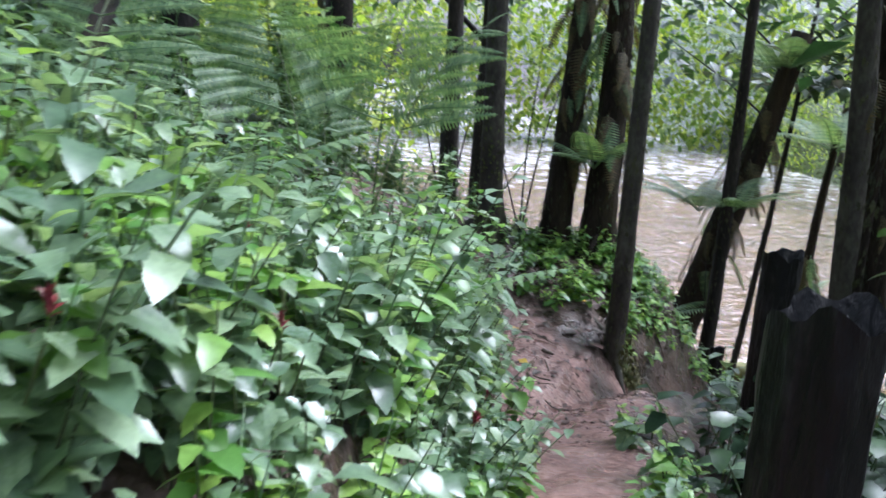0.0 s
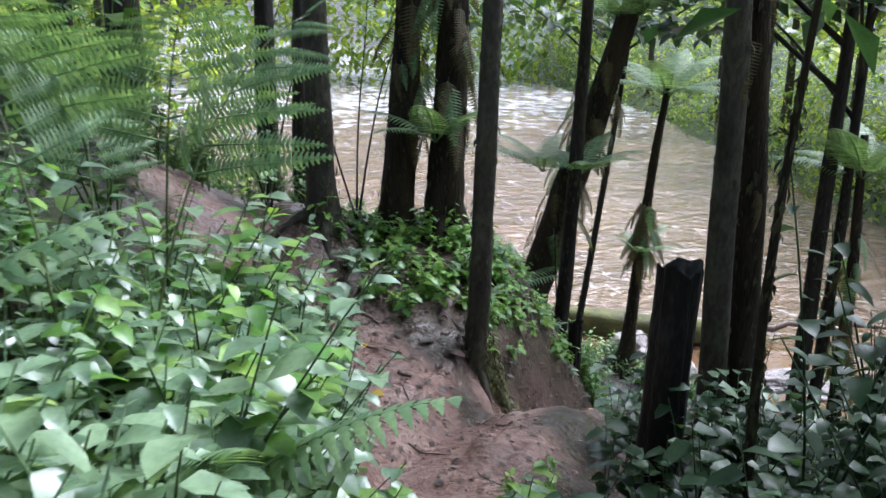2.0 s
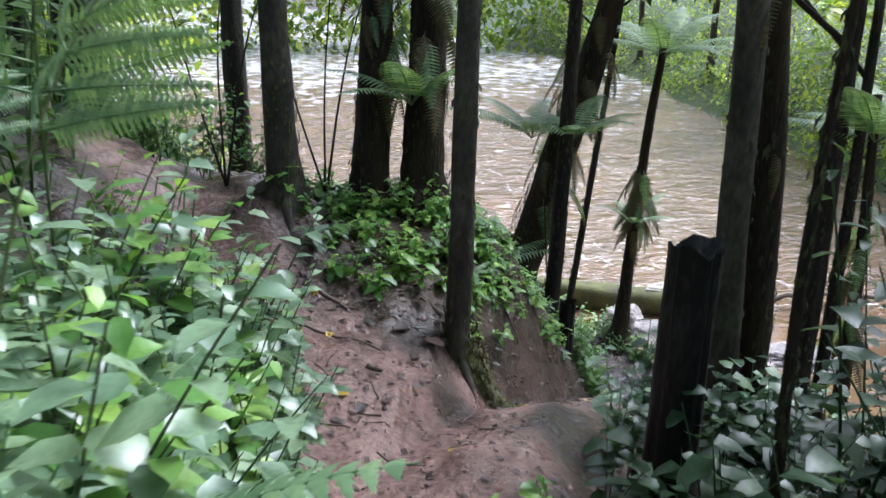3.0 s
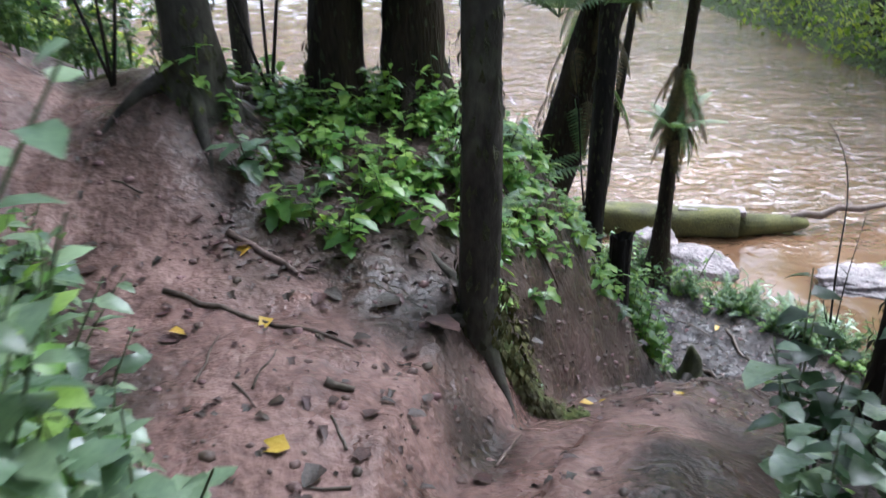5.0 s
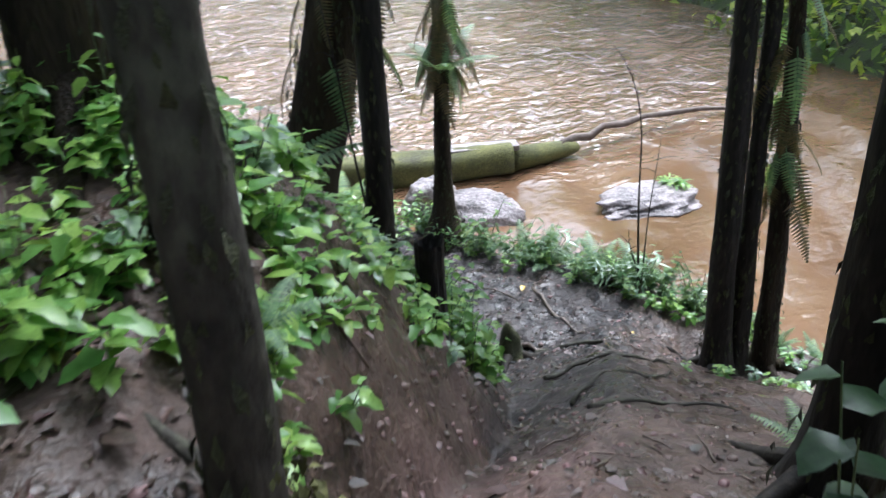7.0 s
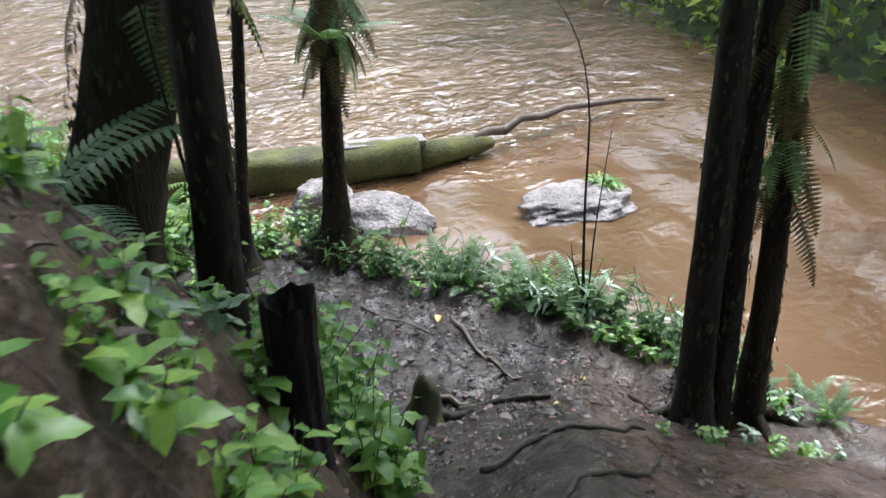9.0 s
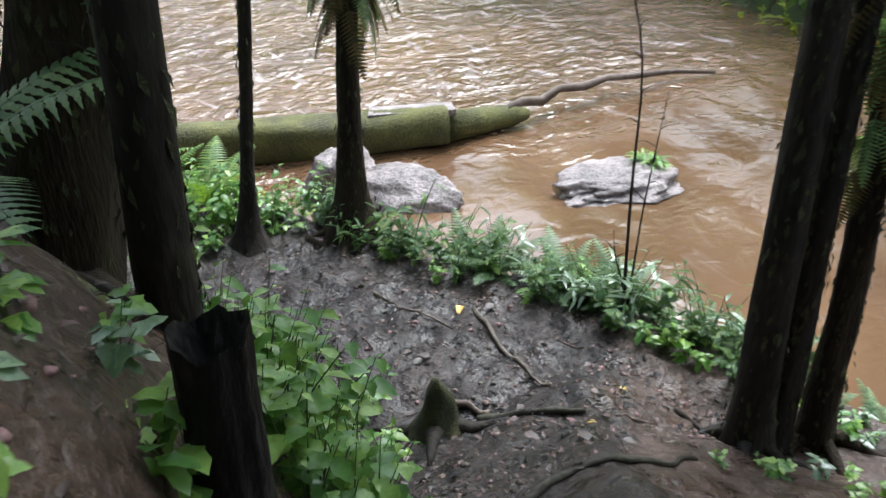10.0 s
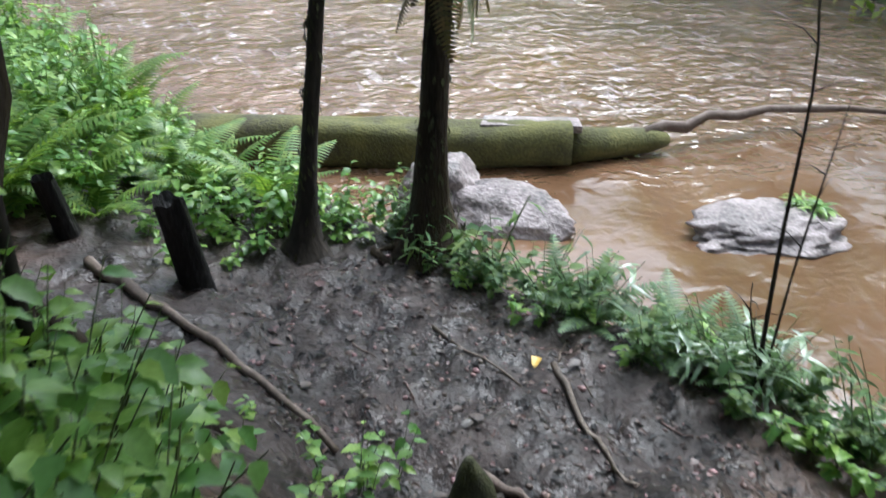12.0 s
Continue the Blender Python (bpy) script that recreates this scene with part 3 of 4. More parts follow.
tree(on(7.45, 10.73), 0.135, (0.02, 0.055), 8.5, BARK, "dark trunk rooted at the edge of the terrace", 1.9, 15, leaves=500)
tree(on(7.68, 10.64), 0.1, (0.02, 0.06), 8.0, BARK, "thinner dark trunk standing close beside another", 1.5, 16, leaves=500)
tree(on(0.2, 15.5), 0.22, (0.0, 0.0), 10.0, BARK, "dark trunk in the wood above the river", 1.6, 17)
tree(on(-1.6, 12.5), 0.25, (0.02, 0.0), 10.0, BARK, "dark trunk among undergrowth on the hillside", 1.6, 18)
# extra trees beside and behind the walk, added for their crowns' shade
for k, (x, y) in enumerate(((-2.6, 8.6), (-4.5, 11.0), (-3.2, 17.0), (-5.5, 5.0), (-4.5, 0.5), (3.2, -2.2), (-1.8, -3.5), (1.0, 20.0), (7.5, 0.5), (8.3, 5.0), (-2.2, 5.2), (-6.5, 8.0), (0.8, -6.0), (6.0, -3.0), (-7.0, -2.0))):
    tree(on(x, y), 0.2 + 0.02 * (k % 3), (0.02 * (k % 3 - 1), 0), 7.5 + 0.6 * (k % 4), BARK, "forest tree added around the walk to shade the ground", 1.6, 40 + k, crown_r=3.6, leaves=1000, crown_size=0.42)
tree_fern(on(1.47, 9.78), 0.17, (0.03, 0.02), 5.4, 4.5, "thick dark tree fern trunk shaggy with roots", 21, 6, 44, hang=(0.5, 3.4), flare=1.7)
tree_fern(on(1.95, 9.68), 0.2, (0.0, 0.02), 5.2, 4.3, "thick dark tree fern trunk beside another", 22, 6, 44, hang=(0.5, 3.2), flare=1.7)
tree_fern(on(3.62, 12.25), 0.28, (0.25, -0.08), 5.2, 4.6, "thick black tree fern trunk shaggy with hanging roots", 23, 9, 44, hang=(1.0, 4.2), flare=1.35, decay=0.5)
tree_fern(on(6.77, 14.95), 0.125, (0.05, -0.02), 5.6, 5.2, "slim tree fern with hanging dead fronds at the terrace edge", 24, 9, 70, hang=(1.85, 3.4), flare=3.8, decay=0.3)
tree_fern(on(7.92, 10.48), 0.115, (0.0, 0.07), 5.2, 4.6, "dark tree fern trunk draped with dead fronds", 25, 9, 40, hang=(1.3, 4.0), flare=1.5)
tree_fern(on(4.16, 7.62), 0.135, (-0.01, 0.0), 5.6, 5.3, "stout dark trunk with spreading mossy roots beside the path", 26, 5, 0, flare=2.2, mat=BARK)
tree(on(3.77, 7.05), 0.12, (-0.11, -0.045), 8.5, BARK_GREY, "straight brown trunk among shrubs below the path", 1.4, 19, leaves=0, limbs=0)
tree_fern(on(4.08, 7.22), 0.145, (-0.11, -0.045), 5.8, 5.4, "stout black tree fern trunk close behind another", 27, 5, 10, hang=(2, 4), flare=1.6)
tree_fern(on(2.72, 5.05), 0.035, (0.0, 0.0), 2.15 - gz(2.72, 5.05), 1.95 - gz(2.72, 5.05), "slender tree fern with pale fronds over the path", 28, 9, 0, flare=1.5, scale=0.85)


def stump(base, radius, height, label, seed, mat=CHAR, lean=(0, 0)):
    """A broken stump with a jagged, hollowed top."""
    rng = np.random.default_rng(seed)
    t = thing("stump", pose(*base), label, "stump")
    n, rings = 30, 16
    v, f = [], []
    jag = [0.95 + 0.22 * math.sin(2 * 6.283 * k / n + seed) + 0.14 * math.sin(5 * 6.283 * k / n + 2 * seed) + 0.14 * (rng.random() - 0.5) for k in range(n)]
    for i in range(rings):
        u = i / (rings - 1)
        for k in range(n):
            w = 6.283 * k / n
            r = radius * (1 + 0.35 * (1 - u) ** 3 + 0.09 * math.sin(3 * w + seed + 0.8 * u) + 0.05 * math.sin(7 * w + 2 * u) + 0.05 * math.sin(11 * w) + 0.08 * (rng.random() - 0.5))
            z = height * u + (jag[k] - 0.95) * radius * 0.95 * u ** 6 - 0.15 * (1 - u)
            v.append((r * math.cos(w) + lean[0] * z, r * math.sin(w) + lean[1] * z, z))
    for i in range(rings - 1):
        for k in range(n):
            f.append((i * n + k, i * n + (k + 1) % n, (i + 1) * n + (k + 1) % n, (i + 1) * n + k))
    shell = link_mesh("trunk", v, f, mat, t)
    v2, f2 = [], []
    top = (rings - 1) * n
    for s_, dz in ((1.0, 0), (0.72, -0.05), (0.35, -0.12)):
        for k in range(n):
            x, y, z = v[top + k]
            cx, cy = lean[0] * height, lean[1] * height
            v2.append((cx + (x - cx) * s_ * 0.995, cy + (y - cy) * s_ * 0.995, z + dz + 0.02 * (rng.random() - 0.5) * (s_ < 1)))
    for i in range(2):
        for k in range(n):
            f2.append((i * n + k, i * n + (k + 1) % n, (i + 1) * n + (k + 1) % n, (i + 1) * n + k))
    f2.append(tuple(range(2 * n, 3 * n)))
    link_mesh("broken_top", v2, f2, mat, shell, "splintered hollow top")
    return t


stump((0.81, 1.6, gz(0.81, 1.6) - 0.05), 0.112, 1.09 - gz(0.81, 1.6), "charred black stump with a hollow broken top beside the path", 31)
stump((2.29, 5.3, gz(2.29, 5.3) - 0.1), 0.12, 0.46 - gz(2.29, 5.3), "ragged black stump among leaves", 32)
stump((3.63, 9.93, gz(3.63, 9.93) - 0.1), 0.085, -1.78 - gz(3.63, 9.93), "short black broken stump on the bank", 33)

stump(on(4.95, 15.0, 0.1), 0.11, 0.85, "leaning black broken stump by the wet hollow", 35, CHAR, (-0.16, 0.05))
stump(on(4.13, 15.9, 0.1), 0.085, 0.6, "small black broken stump beside green plants", 36, CHAR, (-0.2, 0.0))


# ---------- rocks and the log in the river ----------
def rock(base, size, label, seed, turn=0, rough_=0):
    rng = np.random.default_rng(seed)
    bm = bmesh.new()
    bmesh.ops.create_icosphere(bm, subdivisions=5, radius=1)
    # broken faces: the stone is cut by planes at many angles
    cuts = [(Vector(rng.normal(size=3)).normalized(), 0.62 + 0.3 * rng.random()) for _ in range(16 + 8 * rough_)]
    for v in bm.verts:
        p = v.co.copy()
        for normal, depth in cuts:
            over = p.dot(normal) - depth
            if over > 0:
                p -= normal * over * 0.92
        q = noise.noise(p * 1.1 + Vector((seed, 0, 0))) * 0.35 + noise.noise(p * 3 + Vector((0, seed, 0))) * 0.12
        layer = (0.05 if rough_ else 0.015) * math.copysign(abs(math.sin(p.z * 11 + 3 * q + 1.5 * p.x)) ** 0.4, math.sin(p.z * 11 + 3 * q + 1.5 * p.x)) + rough_ * (0.16 * noise.noise(p * 5) + 0.1 * noise.noise(p * 11))
        q = 0.55 * q + 0.05 * noise.noise(p * 6.5 + Vector((seed, seed, 0))) + 0.025 * noise.noise(p * 15)
        v.co = p * 1.18 * (1 + q + layer)
        v.co = Vector((v.co.x * size[0], v.co.y * size[1], v.co.z * size[2]))
    me = bpy.data.meshes.new("rock")
    bm.to_mesh(me)
    bm.free()
    me.materials.append(ROCK)
    me.polygons.foreach_set("use_smooth", [True] * len(me.polygons))
    ob = tagged(new("rock", me), label, "rock", "boulders in the river")
    ob.matrix_basis = pose(*base, 0, 0, turn)
    return ob


rock((8.02, 17.42, -5.85), (0.55, 0.5, 0.5), "pale rounded boulder at the water's edge", 1, 20)
rock((8.5, 16.75, -5.98), (1.05, 0.5, 0.42), "long pale pinkish boulder sloping into the water", 2, -50)
rock((11.1, 15.3, -5.95), (1.08, 0.58, 0.24), "layered grey rock with green weed standing in the river", 5, -5, 1)

weed = Soup()
weed_rng = np.random.default_rng(6)
weed.add_many(*leaf(0.22, 0.05, 0.8, 0.2, 3), [pose(11.55 + 0.3 * weed_rng.random(), 15.1 + 0.35 * weed_rng.random(), -5.72 + 0.1 * weed_rng.random(), 40 * weed_rng.random(), 0, 360 * weed_rng.random()) for _ in range(70)])
tagged(weed.link("water_weed", LEAF_PALE), "tuft of yellow-green weed on a river rock", "weed")
lg = thing("log", pose(0, 0, 0), "mossy squared log lying in the river from bank to boulder", "log")
rng = np.random.default_rng(5)
a, e = np.array((5.5, 19.9, -5.65)), np.array((10.1, 17.8, -5.62))
ax = (e - a) / np.linalg.norm(e - a)
side = np.cross(ax, (0, 0, 1))
vs, fs, rings, around = [], [], 26, 20
for i in range(rings):
    u = i / (rings - 1)
    c = a + (e - a) * u + np.array((0, 0, 0.02 * math.sin(7 * u)))
    for k in range(around):
        w = 6.283 * k / around
        cx, cy = math.cos(w), math.sin(w)
        q = (abs(cx) ** 3.5 + abs(cy) ** 3.5) ** (-1 / 3.5)
        r = (0.31 - 0.03 * u) * q * (1 + 0.05 * math.sin(4 * w + 9 * u) + 0.06 * (rng.random() - 0.5))
        vs.append(c + side * cx * r + np.array((0, 0, 1)) * cy * r)
for i in range(rings - 1):
    for k in range(around):
        fs.append((i * around + k, i * around + (k + 1) % around, (i + 1) * around + (k + 1) % around, (i + 1) * around + k))
fs += [tuple(range(around - 1, -1, -1)), tuple(range((rings - 1) * around, rings * around))]
link_mesh("trunk", vs, fs, LOG_MOSS, lg)
s = Soup()
s.add(*tube([(10.1, 17.85, -5.68), (10.7, 17.78, -5.7), (11.3, 17.72, -5.72), (11.6, 17.7, -5.75)], [0.24, 0.21, 0.17, 0.1], 12, 0.07, rng))
s.link("log_end", LOG_MOSS, lg, "thinner mossy broken end")
s = Soup()
s.add(*tube([(11.2, 17.72, -5.64), (11.6, 17.8, -5.58), (11.95, 17.74, -5.63), (12.4, 17.84, -5.55), (12.9, 17.76, -5.6), (13.5, 17.82, -5.6), (14.2, 17.66, -5.64), (15.0, 17.6, -5.72), (15.9, 17.4, -5.86)], [0.1, 0.075, 0.085, 0.065, 0.075, 0.055, 0.06, 0.045, 0.03], 10, 0.08, rng))
s.link("branch", TWIG, lg, "long bare branch trailing in the current")

# lighter cut on the log's top; the sheen of wet wood is painted pale
s = Soup()
s.add([(9.0, 18.2, -5.42), (10.18, 17.66, -5.44), (10.3, 17.95, -5.44), (9.2, 18.48, -5.42), (9.0, 18.2, -5.34), (10.18, 17.66, -5.345), (10.3, 17.95, -5.345), (9.2, 18.48, -5.34)], [(3, 2, 1, 0), (4, 5, 6, 7), (0, 1, 5, 4), (1, 2, 6, 5), (2, 3, 7, 6), (3, 0, 4, 7)])
s.link("bare_patch", ROCK, lg, "flat pale cut on top of the log, its wet sheen painted in", smooth=False)

# a mossy surface root of the path-side trunk
s = Soup()
s.add(*tube([(1.9 + 0.5 * u, 7.83 - 0.12 * u + 0.03 * math.sin(6 * u), gz(1.9 + 0.5 * u, 7.83 - 0.12 * u) + 0.05 * (1 - u)) for u in np.linspace(0, 1, 9)], np.linspace(0.075, 0.03, 9), 9, 0.15, rng))
tagged(s.link("root", MOSS), "mossy surface root below a grey-brown trunk", "root")
s = Soup()
tuft = np.random.default_rng(14)
s.add_many(*leaf(0.045, 0.02, 0.7, 0.2, 2), [pose(1.88 + 0.5 * k / 320, 7.83 - 0.12 * k / 320 + 0.12 * (tuft.random() - 0.5), gz(1.88 + 0.5 * k / 320, 7.83 - 0.12 * k / 320) + 0.02 + 0.1 * tuft.random() * (1.2 - k / 320), 30 - 100 * tuft.random(), 0, 360 * tuft.random()) for k in range(320)])
tagged(s.link("moss", MOSS), "tufts of green moss over a surface root", "moss", kind="stuff")
s = Soup()
mats = []
for k in range(900):
    u, an = tuft.random(), 6.283 * tuft.random()
    x, y = 1.9 + 0.36 * u + 0.11 * math.cos(an) * (1 - 0.4 * u), 7.84 - 0.08 * u + 0.11 * math.sin(an) * (1 - 0.4 * u)
    mats.append(pose(x, y, gz(x, y) + 0.5 * tuft.random() * (1 - u) ** 1.3 + 0.01, -70 + 60 * tuft.random(), 0, math.degrees(an) - 90) @ Matrix.Scale(0.5 + tuft.random(), 4))
s.add_many(*leaf(0.055, 0.026, 0.7, 0.2, 2), mats)
tagged(s.link("moss", LOG_MOSS), "thick yellow-green moss hanging down a trunk's foot", "moss", kind="stuff")

mossy = thing("stump", pose(5.68, 11.95, gz(5.68, 11.95)), "mossy pointed stump in the trampled mud", "stump")
rng = np.random.default_rng(8)
s = Soup()
s.add(*tube([(0.03 * math.sin(3 * u), 0.02 * u, 0.6 * u - 0.12) for u in np.linspace(0, 1, 9)], [0.27, 0.23, 0.19, 0.155, 0.13, 0.11, 0.09, 0.06, 0.02], 16, 0.16, rng))
s.link("trunk", MOSS_DARK, mossy)
for k in range(4):
    an = 0.6 + 1.7 * k
    s = Soup()
    rp = [(math.cos(an) * 0.5 * u, math.sin(an) * 0.5 * u, gz(5.68 + math.cos(an) * 0.5 * u, 11.95 + math.sin(an) * 0.5 * u) - gz(5.68, 11.95) + 0.1 * (1 - u) ** 2) for u in np.linspace(0.1, 1, 6)]
    s.add(*tube(rp, np.linspace(0.07, 0.015, 6), 7, 0.08, rng))
    s.link("root", BARK, mossy)


# ---------- undergrowth ----------
def herb_shape(seed, height, leaves, size, width=0.55, teeth=0.12, stems=3, n=4):
    """The stems as tubes, one leaf, and the leaf poses of a plant."""
    rng = np.random.default_rng(seed)
    soup, mats = Soup(), []
    for k in range(stems):
        a, tilt = rng.random() * 6.28, 0.12 + 0.4 * rng.random()
        h = height * (0.7 + 0.5 * rng.random())
        pts = [np.array((math.cos(a) * tilt * h * u ** 1.4, math.sin(a) * tilt * h * u ** 1.4, h * u)) for u in np.linspace(0, 1, 6)]
        soup.add(*tube(pts, np.linspace(0.005, 0.002, 6) * (height / 0.5) ** 0.5, 4, cap=False))
        per = leaves // stems
        for i in range(per):
            u = 0.25 + 0.75 * (i + 0.5) / per
            q = np.array([np.interp(u, np.linspace(0, 1, 6), [r[c] for r in pts]) for c in range(3)])
            sc = (0.6 + 0.55 * rng.random()) * (1.0 if u < 0.9 else 0.7)
            mats.append(Matrix.Translation(q) @ pose(0, 0, 0, 0, 0, i * 137.5 + 40 * rng.random()) @ pose(0, 0, 0, 25 - 50 * rng.random(), 30 * (rng.random() - 0.5), 0) @ Matrix.Scale(sc, 4))
    return soup, leaf(size, size * width, 0.45, 0.22, n, teeth), mats


def herb(name, label, mat, shape, single=False, group="undergrowth plants", flower=False):
    stems, (lv, lf), mats = shape
    t = thing(name, pose(0, 0, -60), label, "plant", group)
    stems.link("stem", STEM, t)
    if single:
        first = link_mesh("leaf", lv, lf, mat, t)
        first.matrix_basis = mats[0]
        for m in mats[1:]:
            o = new("leaf", first.data)
            o.parent = t
            o.matrix_basis = m
    else:
        fol = Soup()
        fol.add_many(lv, lf, mats)
        fol.link("foliage", mat, t)
    if flower:
        s = Soup()
        top = mats[len(mats) // 3 - 1].translation + Vector((0, 0, 0.02))
        for k in range(14):
            s.add(*leaf(0.028, 0.015, 0.2, 0.4, 2), Matrix.Translation(top + Vector((0, 0, 0.0025 * k))) @ pose(0, 0, 0, 40 + 30 * (k % 3), 0, 137.5 * k))
        s.link("flower", RED, t, "small dark red flower head")
    return t


def fern(seed, kind, count, label, rise=50, mat=None, group="ferns"):
    rng = np.random.default_rng(seed)
    t = thing("fern", pose(0, 0, -60), label, "fern", group)
    for k in range(count):
        add_frond(t, kind, pose(0, 0, 0, 0, 0, 360 * (k + rng.random() * 0.7) / count) @ pose(0, 0, 0, rise * (0.6 + 0.6 * rng.random()), 0, 0), mat or FERN, 0.75 + 0.4 * rng.random())
    return t


def bracken(base, heading, height, reach, label, seed, size=1.0):
    """A tall frond whose side pinnae are small fronds themselves."""
    rng = np.random.default_rng(seed)
    t = thing("fern", pose(*base, 0, 0, heading), label, "fern", "ferns")
    def spine(u):
        return Vector((0, reach * u ** 1.6, height * (u - 0.28 * u ** 3) / 0.72))
    s = Soup()
    s.add(*tube([spine(u) for u in np.linspace(0, 1, 14)], np.linspace(0.007, 0.002, 14), 6))
    s.link("stalk", STEM, t, "pale green stalk")
    for k in range(8):
        u = 0.5 + 0.48 * k / 8
        d = (spine(u + 0.02) - spine(u)).normalized()
        turn = d.to_track_quat("Y", "Z").to_matrix().to_4x4()
        ln = (0.56 - 0.42 * (k / 8) ** 1.2) * size
        for side in (-1, 1):
            add_frond(t, "pinna", Matrix.Translation(spine(u)) @ turn @ pose(0, 0, 0, 0, 0, side * (68 + 8 * rng.random())) @ pose(0, 0, 0, -8 - 14 * rng.random(), side * -12, 0), FERN, ln * (0.9 + 0.2 * rng.random()), "pinna")
    add_frond(t, "pinna", Matrix.Translation(spine(0.97)) @ d.to_track_quat("Y", "Z").to_matrix().to_4x4(), FERN, 0.18 * size, "pinna")
    return t


def fern_on(place, kind, count, label, seed, scale):
    t = fern(seed, kind, count, label, 35)
    t.matrix_basis = pose(*place) @ Matrix.Scale(scale, 4)
    return t


rng = np.random.default_rng(77)
STEP_Y = np.linspace(-0.3, 9.5, 60)
STEP_X = np.interp(STEP_Y, (0, 1.0, 1.65, 3.75, 4.97, 5.89, 6.6, 8.25, 8.73, 9.36), (0, -0.03, 0.17, 0.71, 0.91, 1.27, 1.67, 2.95, 3.44, 4.27))


def off(x, y):
    return x - np.interp(y, PATH_Y, PATH_X)


def inland(x, y):
    return np.interp(y, NEAR_Y, NEAR_X) - x


def spots(count, area, keep, clear=0.5):
    """Random places in the area where keep(x, y) holds, off the walked line."""
    x = area[0] + (area[1] - area[0]) * rng.random(count * 14)
    y = area[2] + (area[3] - area[2]) * rng.random(count * 14)
    d = np.min((x[:, None] - STEP_X) ** 2 + (y[:, None] - STEP_Y) ** 2, 1)
    ok = np.flatnonzero(keep(x, y) & (d > clear * clear))[:count]
    return x[ok], y[ok]


def plant_pose(x, y, scale, sink=0.03):
    sc = scale[0] + (scale[1] - scale[0]) * rng.random()
    return pose(x, y, gz(x, y) - sink, 14 * (rng.random() - 0.5), 14 * (rng.random() - 0.5), 360 * rng.random()) @ Matrix.Scale(sc, 4)


def scatter(kinds, count, area, keep, scale=(0.8, 1.25), clear=0.5):
    for x, y in zip(*spots(count, area, keep, clear)):
        o = copy_thing(kinds[int(rng.random() * len(kinds))], Matrix.Identity(4))
        o.matrix_basis = plant_pose(x, y, scale)


def thicket(name, label, shapes, mat, places, scale=(0.8, 1.3)):
    """Undergrowth too dense to count, as one mesh."""
    s = Soup()
    groups = [[] for _ in shapes]
    for x, y in places:
        groups[int(rng.random() * len(shapes))].append(plant_pose(x, y, scale))
    for (stems, (lv, lf), mats), at_ in zip(shapes, groups):
        if at_:
            s.add_many(lv, lf, [p @ m for p in at_ for m in mats])
            s.add_many(np.concatenate(stems.v), stems.f, at_)
    return tagged(s.link(name, mat), label, "undergrowth", kind="stuff")


SH_HERB = [herb_shape(100 + k, 0.5, 18, 0.13, 0.58, 0.1, 3, 6) for k in range(5)]
SH_MASS = [herb_shape(200 + k, 0.5, 30, 0.12) for k in range(6)]
SH_SHADE = [herb_shape(300 + k, 0.65, 27, 0.14, 0.72) for k in range(5)]
SH_LOW = [herb_shape(400 + k, 0.2, 15, 0.11, 0.5, 0.25) for k in range(5)]
SH_SHRUB = [herb_shape(450 + k, 1.7, 60, 0.15, 0.6, 0.1, 4) for k in range(4)]
SH_BUSH = [herb_shape(470 + k, 1.5, 54, 0.2, 0.5, 0.1, 6) for k in range(4)]

HERBS = [herb("herb", "leafy green herb with wet oval leaves on the bank", (LEAF, LEAF, LEAF_PALE)[k % 3], SH_HERB[k], True, flower=k == 3) for k in range(5)]
MASS = [herb("leafy_plant", "dense green undergrowth plant on the bank", (LEAF, LEAF, LEAF_PALE)[k % 3], SH_MASS[k]) for k in range(6)]
# all but the first take the leaf colour with shade painted in
SHADE = [herb("shade_plant", "broad-leaved plant on the shaded side, most with shade painted in", LEAF_DARK if k else LEAF, SH_SHADE[k]) for k in range(5)]
LOW = [herb("seedling", "low bright green seedling with toothed leaves", (LEAF_PALE, LEAF_PALE, LEAF)[k % 3], SH_LOW[k]) for k in range(5)]
FERNS = [fern(500 + k, ("mid", "small", "mid")[k % 3], 6, "green fern with arching fronds") for k in range(4)]
BRIGHT_FERNS = [fern(540 + k, 'mid', 7, 'bright yellow-green fern at the river edge', 50, FERN_BRIGHT) for k in range(3)]
TALL = [herb('tall_herb', 'tall leafy herb on the edge of the bank', (LEAF, LEAF_PALE, LEAF)[k], herb_shape(430 + k, 0.85, 42, 0.13, 0.58, 0.1, 3, 5)) for k in range(3)]
EDGE = [herb('edge_plant', 'mid-green leafy plant at the terrace edge', LEAF_EDGE, SH_MASS[k]) for k in range(3)]
BRIGHT = [herb('bright_herb', 'bright green broad-leaved herb beside the lower path', LEAF_PALE, SH_HERB[k], k == 0) for k in range(3)]
SMALL_FERNS = [fern(520 + k, "small", 6, "small green fern at the water's edge", 60) for k in range(2)]

REEDS = [herb('edge_grass', 'upright narrow-leaved plant at the terrace edge', (LEAF_EDGE, LEAF)[k % 2], herb_shape(560 + k, 0.55, 30, 0.22, 0.16, 0.0, 5, 4)) for k in range(3)]

# left bank
scatter(HERBS, 75, (-1.6, 0.6, 0.7, 5.3), lambda x, y: (off(x, y) > -1.3) & (off(x, y) < -0.42), (0.8, 1.25), 0.42)
scatter(MASS, 130, (-2.4, 0.6, 0.3, 6.0), lambda x, y: (off(x, y) > -2.2) & (off(x, y) < -0.5), (0.8, 1.4), 0.5)
scatter(LOW, 46, (-0.6, 0.6, 0.9, 4.6), lambda x, y: (off(x, y) > -0.6) & (off(x, y) < -0.22), (0.8, 1.5), 0.2)
